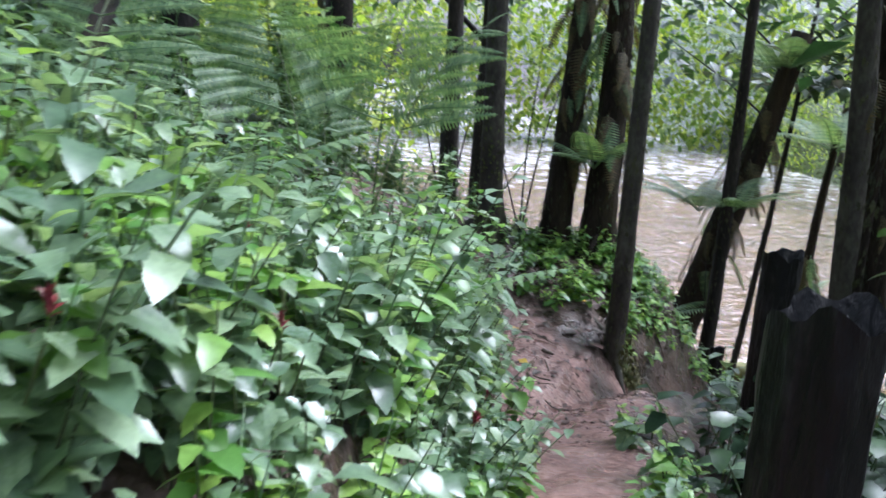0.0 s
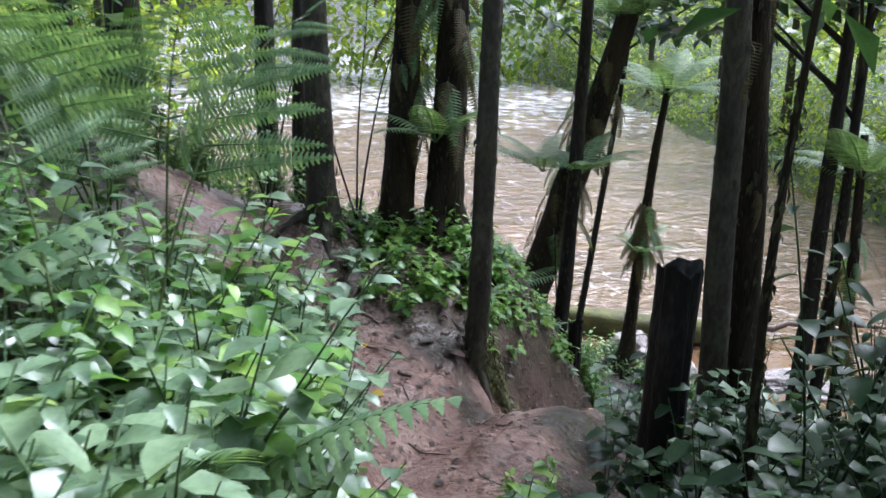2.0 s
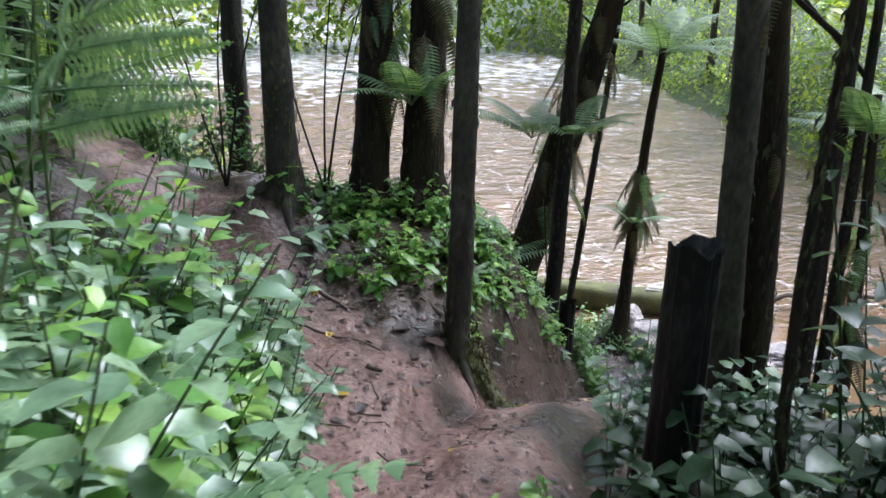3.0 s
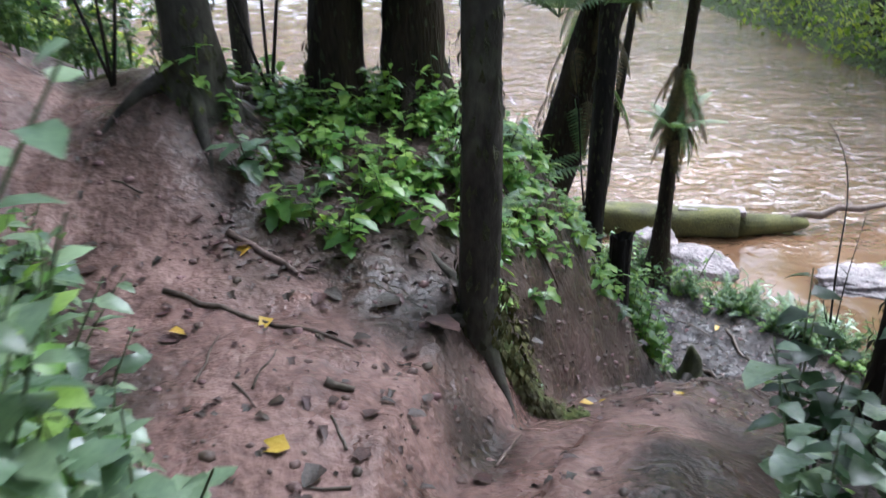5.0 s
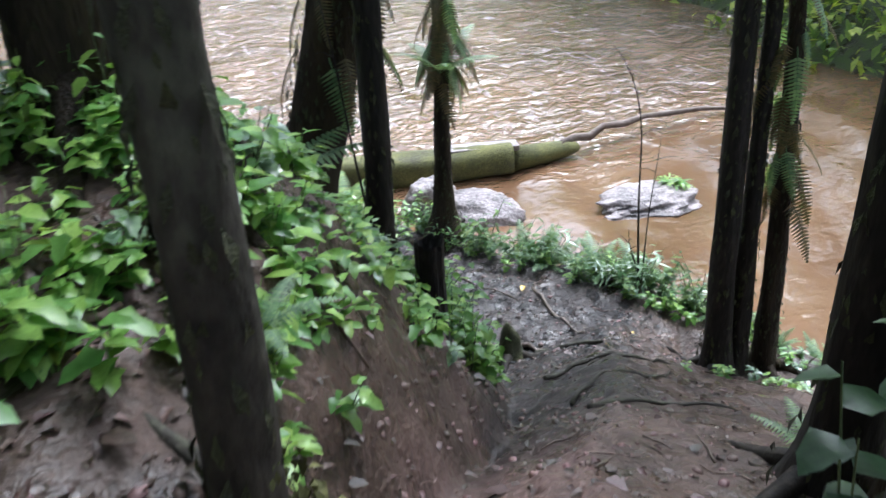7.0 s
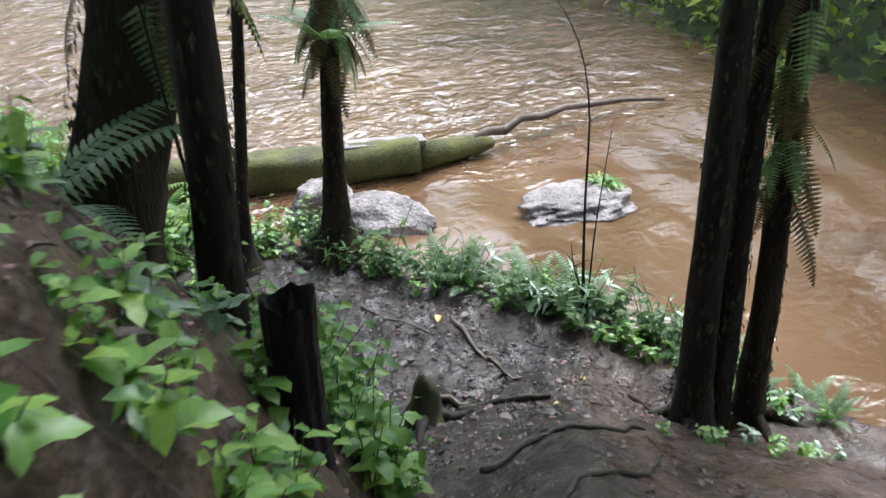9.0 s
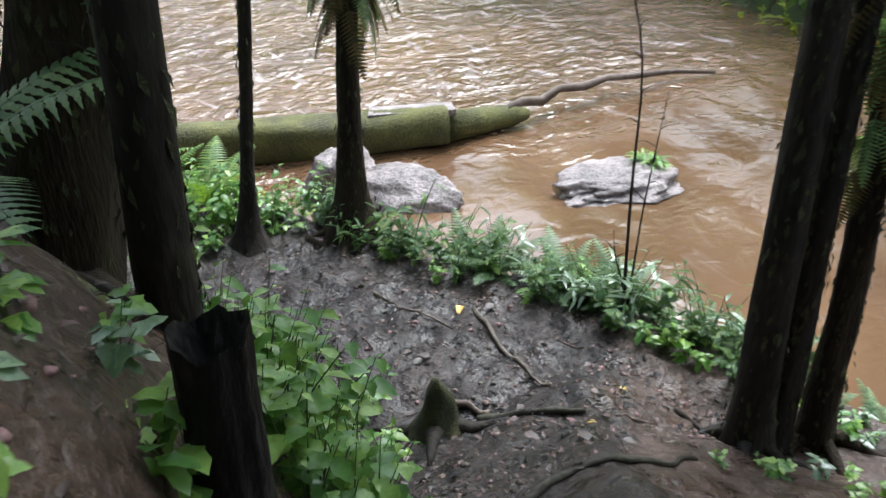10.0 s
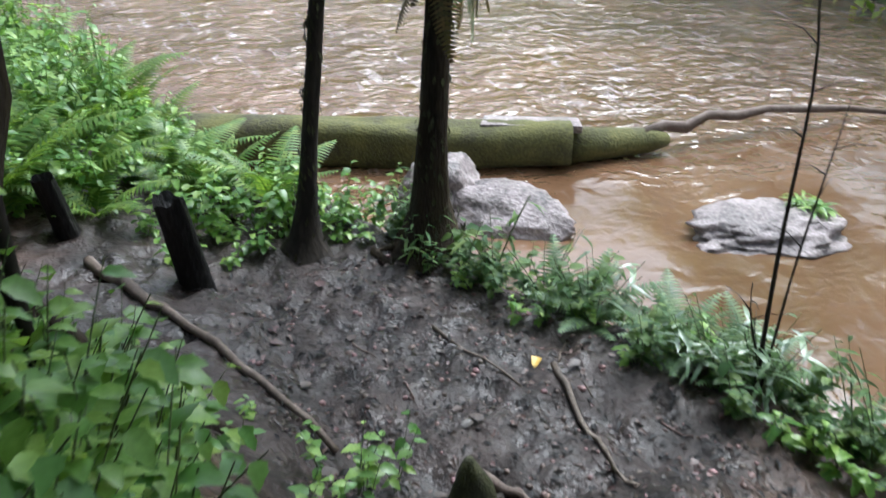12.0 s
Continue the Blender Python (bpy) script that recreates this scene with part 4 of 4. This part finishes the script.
thicket("undergrowth", "wet leafy herbs hanging over the path's edge", SH_HERB, LEAF, zip(*spots(40, (-0.6, 0.7, 1.0, 4.4), lambda x, y: (off(x, y) > -0.6) & (off(x, y) < -0.2), 0.22)), (0.6, 0.95))
scatter(LOW, 34, (0.2, 1.7, 1.2, 5.2), lambda x, y: (off(x, y) < 0.75) & (off(x, y) > 0.3), (0.8, 1.5), 0.25)
scatter(FERNS, 16, (-3, 0.0, 1.5, 7.0), lambda x, y: (off(x, y) > -3) & (off(x, y) < -0.9), (0.8, 1.2), 0.7)
thicket("undergrowth", "thick wet green undergrowth covering the left bank", SH_MASS, LEAF, zip(*spots(560, (-4.5, 0.4, -1.5, 6.6), lambda x, y: (off(x, y) < -0.6) & (off(x, y) > -4.6), 0.55)), (0.8, 1.45))
thicket("undergrowth", "pale young growth mixed through the left bank", SH_HERB, LEAF_PALE, zip(*spots(150, (-4.5, 0.4, -1.0, 6.4), lambda x, y: (off(x, y) < -0.6) & (off(x, y) > -4.6), 0.55)), (0.8, 1.3))
thicket("hillside_undergrowth", "dark undergrowth on the wooded hillside", SH_BUSH, LEAF_EDGE, zip(*spots(330, (-9, -0.9, 6.2, 24), lambda x, y: x < np.interp(y, (6, 8.5, 10, 12, 24), (-1.0, -1.1, -0.9, -0.8, 1.0)), 0.6)), (0.6, 1.3))
thicket("hillside_undergrowth", "green leafy undergrowth on the wooded hillside", SH_MASS, LEAF, zip(*spots(300, (-6, 0.0, 6.2, 22), lambda x, y: x < np.interp(y, (6, 8.5, 10, 12, 24), (-0.9, -1.0, -0.8, -0.5, 0.0)), 0.6)), (0.8, 1.6))
thicket("hillside_undergrowth", "tangled dark undergrowth behind the upper trees", SH_BUSH, LEAF_EDGE, zip(*spots(46, (-1.6, 0.6, 9.8, 12.0), lambda x, y: x < 0.45 - 0.25 * (11 - y), 0.6)), (0.35, 0.65))
bracken((-0.4, 4.2, gz(-0.4, 4.2)), -65, 1.55, 0.7, "tall bracken frond arching over the path", 61, 1.15)
bracken((-0.42, 5.3, gz(-0.42, 5.3)), 200, 1.7 - gz(-0.42, 5.3), 0.6, "tall pale bracken frond beside the upper path", 67, 1.35)
bracken((-0.95, 4.7, gz(-0.95, 4.7)), 190, 1.75 - gz(-0.95, 4.7), 0.55, "tall pale bracken frond above the path", 68, 1.35)
bracken((-0.6, 4.05, gz(-0.6, 4.05)), 40, 1.45, 0.6, "tall bracken frond among undergrowth", 62, 1.1)
bracken((-1.0, 3.6, gz(-1.0, 3.6)), 30, 1.1, 0.7, "tall bracken frond leaning uphill", 63, 0.9)
bracken((-1.15, 2.5, gz(-1.15, 2.5)), -10, 1.0, 0.6, "tall bracken frond beside the path's start", 64, 0.75)
bracken((-1.6, 3.2, gz(-1.6, 3.2)), 60, 1.2, 0.7, "tall bracken frond on the upper bank", 65, 1.0)
bracken((-0.7, 5.2, gz(-0.7, 5.2)), 10, 1.0, 0.6, "bracken frond in the shade of the bank", 66, 0.8)

scatter(MASS, 85, (-0.9, 0.75, 4.9, 8.6), lambda x, y: x < np.interp(y, (5.0, 5.6, 6.3, 7.0, 7.6, 8.6), (0.5, 0.55, 0.45, 0.25, 0.05, -0.25)), (0.8, 1.25), 0.55)
scatter(HERBS, 22, (-0.3, 0.75, 5.0, 7.6), lambda x, y: x < np.interp(y, (5.0, 5.6, 6.3, 7.0, 7.6), (0.55, 0.7, 0.55, 0.35, 0.1)), (0.6, 1.0), 0.45)
fern_on((1.78, 9.45, 0.35), "mid", 7, "fern growing on a dark tree fern trunk", 81, 1.1)
fern_on((3.85, 12.0, -0.5), "mid", 7, "fern growing on a shaggy trunk", 82, 1.3)
fern_on((3.95, 10.88, -0.3), "mid", 6, "fern growing on a slim trunk", 83, 1.1)
fern_on((1.98, 7.95, -0.75), "small", 5, "small fern at the foot of a mossy trunk", 84, 0.55)
fern_on((3.25, 11.75, gz(3.25, 11.75)), "mid", 8, "fern at the foot of a black shaggy trunk", 86, 1.15)
fern_on((4.6, 7.95, gz(4.6, 7.95)), "small", 6, "small fern beside a stout trunk's roots", 87, 0.9)
fern_on((6.72, 14.7, -2.6), "mid", 5, "green fern growing on a slim trunk", 85, 0.9)

# right side, down to the river
scatter(SHADE, 85, (0.4, 4.5, 0.8, 7.0), lambda x, y: (off(x, y) > 0.72) & (off(x, y) < 2.8), (0.8, 1.3), 0.7)
# deep shade on this side comes partly from the darkened leaf colour
thicket("shade_undergrowth", "leafy undergrowth falling away to the river, shade painted into its leaves", SH_SHADE, LEAF_DARK, zip(*spots(260, (0.9, 8.5, -1.0, 8.6), lambda x, y: (off(x, y) > 1.3) & (inland(x, y) > 0.3) & (y < 4.6 + 0.55 * x), 0.9)), (0.9, 1.5))
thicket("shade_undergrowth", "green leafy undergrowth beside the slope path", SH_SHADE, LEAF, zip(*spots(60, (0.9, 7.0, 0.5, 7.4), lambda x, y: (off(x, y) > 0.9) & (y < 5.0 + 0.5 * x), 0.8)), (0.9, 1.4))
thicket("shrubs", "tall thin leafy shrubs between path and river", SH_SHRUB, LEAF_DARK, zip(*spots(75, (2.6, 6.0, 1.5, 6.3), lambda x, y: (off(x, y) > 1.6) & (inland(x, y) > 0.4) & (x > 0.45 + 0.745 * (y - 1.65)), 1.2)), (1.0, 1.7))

# the bank between the upper bench and the terrace
scatter(LOW, 70, (0.6, 3.4, 8.1, 11.6), lambda x, y: (ground(x, y) > -1.75) & (x > 0.75 + 0.15 * (y - 8)) & (np.abs(x - 1.85) + np.abs(y - 7.85) > 0.35), (0.8, 1.5), 0.6)
thicket("mound_plants", "low light green toothed plants covering the mound", SH_LOW, LEAF_PALE, zip(*spots(105, (0.6, 2.6, 8.2, 10.2), lambda x, y: (ground(x, y) > -1.7) & (x > 0.6 + 0.35 * np.abs(y - 9)) & (np.abs(x - 1.85) + np.abs(y - 7.85) > 0.35), 0.6)), (0.8, 1.5))
scatter(BRIGHT, 16, (0.7, 2.4, 8.3, 9.6), lambda x, y: ground(x, y) > -1.3, (0.5, 0.85), 0.6)
scatter(LOW, 22, (2.0, 5.2, 8.4, 13.0), lambda x, y: (off(x, y) > -2.0) & (off(x, y) < -0.62), (0.7, 1.3), 0.5)
scatter(BRIGHT, 14, (4.0, 5.6, 10.0, 12.6), lambda x, y: (off(x, y) > -1.2) & (off(x, y) < -0.75), (0.5, 0.8), 0.9)

# terrace edge and the bright corner beyond it
scatter(EDGE, 34, (6.6, 9.2, 10.8, 15.4), lambda x, y: (inland(x, y) < 0.95) & (inland(x, y) > 0.0), (0.5, 1.25))
scatter(EDGE, 34, (6.8, 9.2, 10.8, 15), lambda x, y: (inland(x, y) < 0.8) & (inland(x, y) > 0.1), (0.45, 0.8))
scatter(LOW, 60, (6.6, 9.4, 9.8, 15.4), lambda x, y: (inland(x, y) < 0.85) & (inland(x, y) > -0.15), (0.7, 1.4))
scatter(REEDS, 28, (6.6, 9.2, 10.9, 15.5), lambda x, y: (inland(x, y) < 0.7) & (inland(x, y) > 0.05), (0.6, 1.2))
scatter(FERNS, 9, (6.9, 8.8, 11.5, 15.2), lambda x, y: (inland(x, y) < 0.4) & (inland(x, y) > 0.05), (0.6, 0.9))
scatter(SMALL_FERNS, 22, (6.8, 9.2, 10.0, 15), lambda x, y: (inland(x, y) < 0.6) & (inland(x, y) > -0.1), (0.6, 1.2))
thicket("bright_undergrowth", "bright yellow-green plants at the river's edge", SH_MASS + SH_LOW, LEAF_PALE, zip(*spots(520, (2.0, 6.9, 15.5, 23), lambda x, y: (inland(x, y) > 0.05) & ((y > 15.75) | (x > 6.1)) & (np.hypot(x - 4.13, y - 15.9) > 0.5))), (0.7, 1.2))
thicket("bright_undergrowth", "tall bright yellow-green bushes on the river bank", SH_BUSH, LEAF_PALE, zip(*spots(70, (1.5, 5.2, 17.0, 23), lambda x, y: (inland(x, y) > 0.2) & (x < 4.6 + 0.1 * (y - 17)))), (0.45, 0.85))
scatter(LOW, 26, (4.6, 6.6, 15.2, 15.9), lambda x, y: inland(x, y) > 0.2, (0.7, 1.3))
scatter(BRIGHT_FERNS, 46, (2.0, 6.0, 16.1, 21), lambda x, y: inland(x, y) > 0.3, (0.9, 1.5))
# leafy plants on the slope beside the lower path
MUD_X, MUD_K = 4.32, 0.13
scatter(BRIGHT, 84, (3.9, 5.4, 9.9, 12.4), lambda x, y: (off(x, y) > -1.6) & (off(x, y) < -0.6) & (x > 3.75 + 0.25 * (y - 9.9)) & (y < 11.7) & (x < MUD_X + MUD_K * (y - 11)), (0.5, 0.95), 0.6)
scatter(BRIGHT, 48, (3.9, 5.6, 10.3, 13.2), lambda x, y: (off(x, y) > -2.5) & (off(x, y) < -1.1) & (x < MUD_X + MUD_K * (y - 11)) & (y < 11.9), (0.45, 0.8), 0.6)
scatter(BRIGHT, 3, (3.02, 3.2, 9.25, 9.5), lambda x, y: x > 0, (0.3, 0.42), 0.4)
scatter(LOW, 16, (6.6, 8.3, 9.7, 10.6), lambda x, y: inland(x, y) > 0.2, (0.5, 0.9), 0.4)
scatter(BRIGHT, 5, (2.75, 3.5, 9.4, 10.1), lambda x, y: off(x, y) < -0.9, (0.4, 0.65), 0.6)
scatter(LOW, 12, (1.95, 2.4, 7.65, 8.0), lambda x, y: x > 0, (0.35, 0.6), 0.4)
scatter(TALL, 42, (-0.5, 0.5, 3.4, 6.0), lambda x, y: (off(x, y) < -0.48) & (off(x, y) > -1.3), (0.85, 1.2), 0.5)
scatter(LOW, 22, (1.9, 3.6, 8.3, 10.6), lambda x, y: (off(x, y) > -1.9) & (off(x, y) < -0.55), (0.7, 1.2), 0.5)
for o in HERBS + MASS + SHADE + LOW + FERNS + SMALL_FERNS + BRIGHT + BRIGHT_FERNS + EDGE + TALL + REEDS:
    for c in list(o.children):
        bpy.data.objects.remove(c)
    bpy.data.objects.remove(o)

# ---------- the far bank ----------
def far_foliage(name, count, size, area, label, lift):
    s = Soup()
    mats = []
    for _ in range(count):
        x, y, h = area(rng)
        mats.append(pose(x, y, gz(x, y) + h * lift, 70 * (rng.random() - 0.7), 40 * (rng.random() - 0.5), 360 * rng.random()) @ Matrix.Scale(size * (0.6 + 0.8 * rng.random()), 4))
    s.add_many(*leaf(1.0, 0.5, 0.4, 0.25, 2), mats)
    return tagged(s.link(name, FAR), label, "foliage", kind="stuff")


CLUMPS = [(4 + 80 * rng.random() ** 1.4, 10 * rng.random() ** 1.6, 0.8 + 1.6 * rng.random()) for _ in range(260)]


def bank_clump(r):
    y, d, rad = CLUMPS[int(r.random() * len(CLUMPS))]
    y2 = y + r.normal() * rad * (0.5 + y / 60)
    return float(np.interp(y2, FAR_Y, FAR_X)) + max(-0.9, d + r.normal() * rad * 0.5), y2, min(1.4, abs(r.normal()) * 0.35 * rad)


# distant leaves get their lit look from the brightened leaf colour
far_foliage("far_bank_foliage", 24000, 0.36, bank_clump, "yellow-green foliage crowding the far river bank, painted bright as lit", 3.0)
far_foliage("upstream_foliage", 16000, 1.0, lambda r: (-30 + 66 * r.random(), 76 + 14 * r.random(), r.random()), "bright foliage closing the view upstream, daylight painted into its colour", 17)


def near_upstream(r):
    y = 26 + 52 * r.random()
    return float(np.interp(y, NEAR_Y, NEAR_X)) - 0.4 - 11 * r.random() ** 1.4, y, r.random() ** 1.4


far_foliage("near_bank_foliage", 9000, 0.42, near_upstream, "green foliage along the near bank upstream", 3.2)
# crowns enlarged and added to so the waves mirror trees against sky
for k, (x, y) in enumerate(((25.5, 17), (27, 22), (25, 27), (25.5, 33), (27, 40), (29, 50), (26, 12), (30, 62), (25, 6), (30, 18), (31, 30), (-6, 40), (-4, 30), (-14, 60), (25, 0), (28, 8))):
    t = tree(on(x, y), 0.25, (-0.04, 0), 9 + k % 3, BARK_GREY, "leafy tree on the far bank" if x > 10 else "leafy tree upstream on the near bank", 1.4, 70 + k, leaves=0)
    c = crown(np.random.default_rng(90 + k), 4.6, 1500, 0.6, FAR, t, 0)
    c.location = (-0.3, 0, 7.5)

# ---------- small things ----------
def stick(points, radius, label, mat=None, name="stick"):
    """A fallen stick that lies on the ground along plan points."""
    rg = np.random.default_rng(int(abs(points[0][0]) * 1000))
    pts = []
    for i in range(len(points) - 1):
        for u in np.linspace(0, 1, 6)[:-1 if i < len(points) - 2 else None]:
            x = points[i][0] + (points[i + 1][0] - points[i][0]) * u + 0.012 * (rg.random() - 0.5)
            y = points[i][1] + (points[i + 1][1] - points[i][1]) * u + 0.012 * (rg.random() - 0.5)
            pts.append((x, y, gz(x, y) + radius * 0.6))
    s = Soup()
    s.add(*tube(pts, np.linspace(radius, radius * 0.45, len(pts)), 7, 0.12, rg))
    return tagged(s.link(name, mat or TWIG), label, name)


stick([(0.41, 7.85), (0.8, 7.62), (1.17, 7.4)], 0.013, "long thin bare stick lying across the path")
stick([(6.86, 13.04), (6.72, 12.4), (6.6, 11.81)], 0.024, "pale straight stick lying in the mud")
stick([(6.33, 13.8), (6.57, 12.95)], 0.014, "thin dark stick lying in the mud")
stick([(4.21, 15.4), (4.55, 14.6), (4.88, 13.95), (5.27, 12.75)], 0.045, "long curved grey root running over wet mud", name="root")
stick([(6.02, 11.9), (6.19, 11.63), (6.3, 11.2)], 0.04, "thick bare root arching over the mud", BARK_GREY, "root")
stick([(5.95, 12.35), (6.15, 11.95)], 0.04, "short grey root beside the mossy stump", name="root")
stick([(4.4, 9.5), (4.9, 9.75), (5.4, 9.7), (5.9, 9.95)], 0.022, "grey-brown root across the lower path", BARK_GREY, "root")
stick([(4.1, 9.0), (4.6, 9.05), (5.2, 8.8)], 0.02, "grey-brown root beside the lower path", BARK_GREY, "root")
stick([(5.0, 10.5), (5.5, 10.55), (6.0, 10.35), (6.5, 10.5)], 0.026, "grey-brown root in the trampled slope", BARK_GREY, "root")
stick([(0.7, 8.25), (0.95, 8.02), (1.0, 7.95)], 0.02, "short rotten bark strip below the mound")
stick([(1.1, 8.5), (1.45, 8.42), (1.75, 8.55)], 0.03, "grey fallen branch half buried in the mound")
stick([(1.02, 7.1), (1.12, 7.05)], 0.022, "broken chip of grey wood on the path", name="wood_chip")
stick([(2.46, 8.94), (2.62, 8.73)], 0.012, "straight dry reddish stick on the bank")
stick([(8.7, 10.95), (9.3, 10.75), (10.1, 10.55)], 0.07, "pale fallen branch at the water's edge", name="branch")
for k in range(46):
    zone = k % 3
    x, y = ((0.2 + 1.5 * rng.random(), 5.5 + 3.0 * rng.random()), (5.2 + 2.2 * rng.random(), 10.8 + 4.0 * rng.random()), (2.6 + 1.4 * rng.random(), 7.6 + 2.0 * rng.random()))[zone]
    an, ln = 6.28 * rng.random(), 0.1 + 0.25 * rng.random()
    stick([(x, y), (x + math.cos(an) * ln, y + math.sin(an) * ln)], 0.004 + 0.005 * rng.random(), "small fallen twig on the mud", name="twig")

dead = [link_mesh("fallen_leaf", *leaf(0.11, 0.07, 0.15 + 0.1 * k, 0.15 + 0.15 * k, 4, 0.12), (LITTER, LITTER, YELLOW)[k]) for k in range(3)]
for k in range(150):
    zone = k % 3
    x, y = ((0.1 + 1.7 * rng.random(), 5.3 + 3.6 * rng.random()), (5.0 + 2.6 * rng.random(), 10.6 + 4.4 * rng.random()), (2.2 + 1.8 * rng.random(), 7.6 + 3.0 * rng.random()))[zone]
    yellow = k % 13 == 0
    o = new("fallen_leaf", dead[2 if yellow else k % 2].data)
    o.matrix_basis = pose(x, y, gz(x, y) + 0.012, 16 * (rng.random() - 0.5), 16 * (rng.random() - 0.5), 360 * rng.random()) @ Matrix.Scale(0.5 + 0.6 * rng.random(), 4)
    tagged(o, "yellow fallen leaf on the mud" if yellow else "brown fallen leaf on the mud", "leaf", "fallen leaves")
for x, y, tone, size in ((0.86, 6.72, 2, 1.2), (0.95, 6.66, 1, 1.1), (1.31, 8.3, 0, 1.6), (1.56, 7.72, 0, 2.0), (0.84, 7.64, 2, 0.9), (2.5, 8.05, 2, 0.9), (1.62, 8.35, 2, 0.8), (1.45, 7.8, 0, 1.6)):
    o = new("fallen_leaf", dead[tone].data)
    o.matrix_basis = pose(x, y, gz(x, y) + 0.015, 6, -8, 137 * x * y) @ Matrix.Scale(size, 4)
    tagged(o, ("large pale brown dead leaf on the clay", "curled brown dead leaf on the clay", "large yellow fallen leaf on the clay")[tone], "leaf", "fallen leaves")
for o in dead:
    bpy.data.objects.remove(o)

# sapling at the terrace edge
def sapling(base, stems, label):
    """Thin bare stems: each is drift in x and y, height, radius and how far its tip arches over."""
    t = thing("sapling", pose(*base), label, "sapling")
    for dx, dy, h, r, arch in stems:
        s = Soup()
        pts = [np.array((dx * u + 0.03 * math.sin(5 * u + h) - arch * max(0, u - 0.55) ** 2, dy * u, h * u - 0.8 * abs(arch) * max(0, u - 0.7) ** 2)) for u in np.linspace(0, 1, 14)]
        s.add(*tube(pts, np.linspace(r, 0.003, 14), 6, 0.1, rng))
        s.link("stem", BARK, t)
        for k in range(5):
            p = pts[7 + k]
            an = 2.4 * k + h
            s = Soup()
            s.add(*tube([p, p + np.array((0.1 * math.cos(an), 0.1 * math.sin(an), 0.06)), p + np.array((0.2 * math.cos(an), 0.2 * math.sin(an), 0.07))], [0.005, 0.003, 0.0015], 4))
            s.link("twig", BARK, t)
    return t


sapling(on(7.85, 12.25, 0.02), ((-0.15, 0.05, 3.2, 0.018, 2.2), (0.25, 0.05, 1.9, 0.012, 0.2), (-0.12, 0.1, 0.8, 0.01, 0.0)), "thin bare sapling with arching stems at the terrace edge")
sapling(on(4.1, 11.4, 0.02), ((0.06, 0.1, 4.2, 0.022, 0.0), (-0.25, 0.2, 2.6, 0.015, 0.3)), "thin dark forked sapling on the steep bank")
sapling(on(1.0, 9.7, 0.02), ((0.5, 0.1, 2.4, 0.014, -0.5), (-0.5, 0.2, 2.2, 0.012, 0.6), (0.15, 0.0, 2.6, 0.012, 0.3)), "bare branching bush beside a mossy trunk")
sapling(on(0.1, 9.5, 0.02), ((0.5, 0.1, 2.2, 0.014, -0.6), (-0.4, 0.2, 2.0, 0.012, 0.6), (0.1, 0.0, 2.4, 0.012, -0.8)), "bare branching bush above the upper path")

# crumbs of soil and rotting leaf on the trodden ground
bits = Soup()
lv, lf = leaf(0.06, 0.028, 0.7, 0.6, 4, 0.2)
for area, count in (((5.0, 7.7, 10.6, 15.0), 900), ((0.0, 1.9, 5.0, 9.0), 420), ((0.6, 2.2, 7.9, 8.9), 420), ((2.2, 6.0, 7.4, 11.2), 900)):
    x, y = area[0] + (area[1] - area[0]) * rng.random(count), area[2] + (area[3] - area[2]) * rng.random(count)
    ok = (inland(x, y) > 0.5)
    zz = ground(x, y)
    bits.add_many(lv, lf, [pose(a_, b_, c_ + 0.006, 40 * (rng.random() - 0.5), 40 * (rng.random() - 0.5), 360 * rng.random()) @ Matrix.Scale(0.4 + 0.9 * rng.random(), 4) for a_, b_, c_ in zip(x[ok], y[ok], zz[ok])])
tagged(bits.link("leaf_litter", LITTER), "small rotting leaf scraps trodden into the mud", "litter", kind="stuff")
debris = Soup()
x, y = 4.9 + 2.8 * rng.random(2600), 10.8 + 4.4 * rng.random(2600)
ok = (inland(x, y) > 0.4) & (off(x, y) > -1.6)
debris.add_many(*leaf(0.07, 0.026, 0.4, 0.5, 2), [pose(a_, b_, gz(a_, b_) + 0.008, 30 * (rng.random() - 0.5), 50 * (rng.random() - 0.5), 360 * rng.random()) @ Matrix.Scale(0.4 + 1.1 * rng.random() ** 2, 4) for a_, b_ in zip(x[ok], y[ok])])
tagged(debris.link("trodden_debris", CHAR), "black rotted leaves and bark scraps in the mud", "litter", kind="stuff")
lumps = Soup()
bm = bmesh.new()
bmesh.ops.create_icosphere(bm, subdivisions=1, radius=1)
iv, itri = [tuple(v.co * (0.8 + 0.4 * rng.random())) for v in bm.verts], [tuple(v.index for v in f.verts) for f in bm.faces]
bm.free()
for area, count in (((5.0, 7.6, 10.6, 15.0), 700), ((0.0, 1.9, 5.0, 9.0), 420), ((2.2, 4.4, 7.6, 10.6), 420)):
    x, y = area[0] + (area[1] - area[0]) * rng.random(count), area[2] + (area[3] - area[2]) * rng.random(count)
    zz = ground(x, y)
    lumps.add_many(iv, itri, [pose(a_, b_, c_, 0, 0, 360 * rng.random()) @ Matrix.Diagonal((*(np.array((1, 0.7, 0.5)) * (0.008 + 0.03 * rng.random() ** 3)), 1)) for a_, b_, c_ in zip(x, y, zz)])
tagged(lumps.link("soil_crumbs", CRUMB), "loose crumbs and clods of wet soil", "soil", kind="stuff")
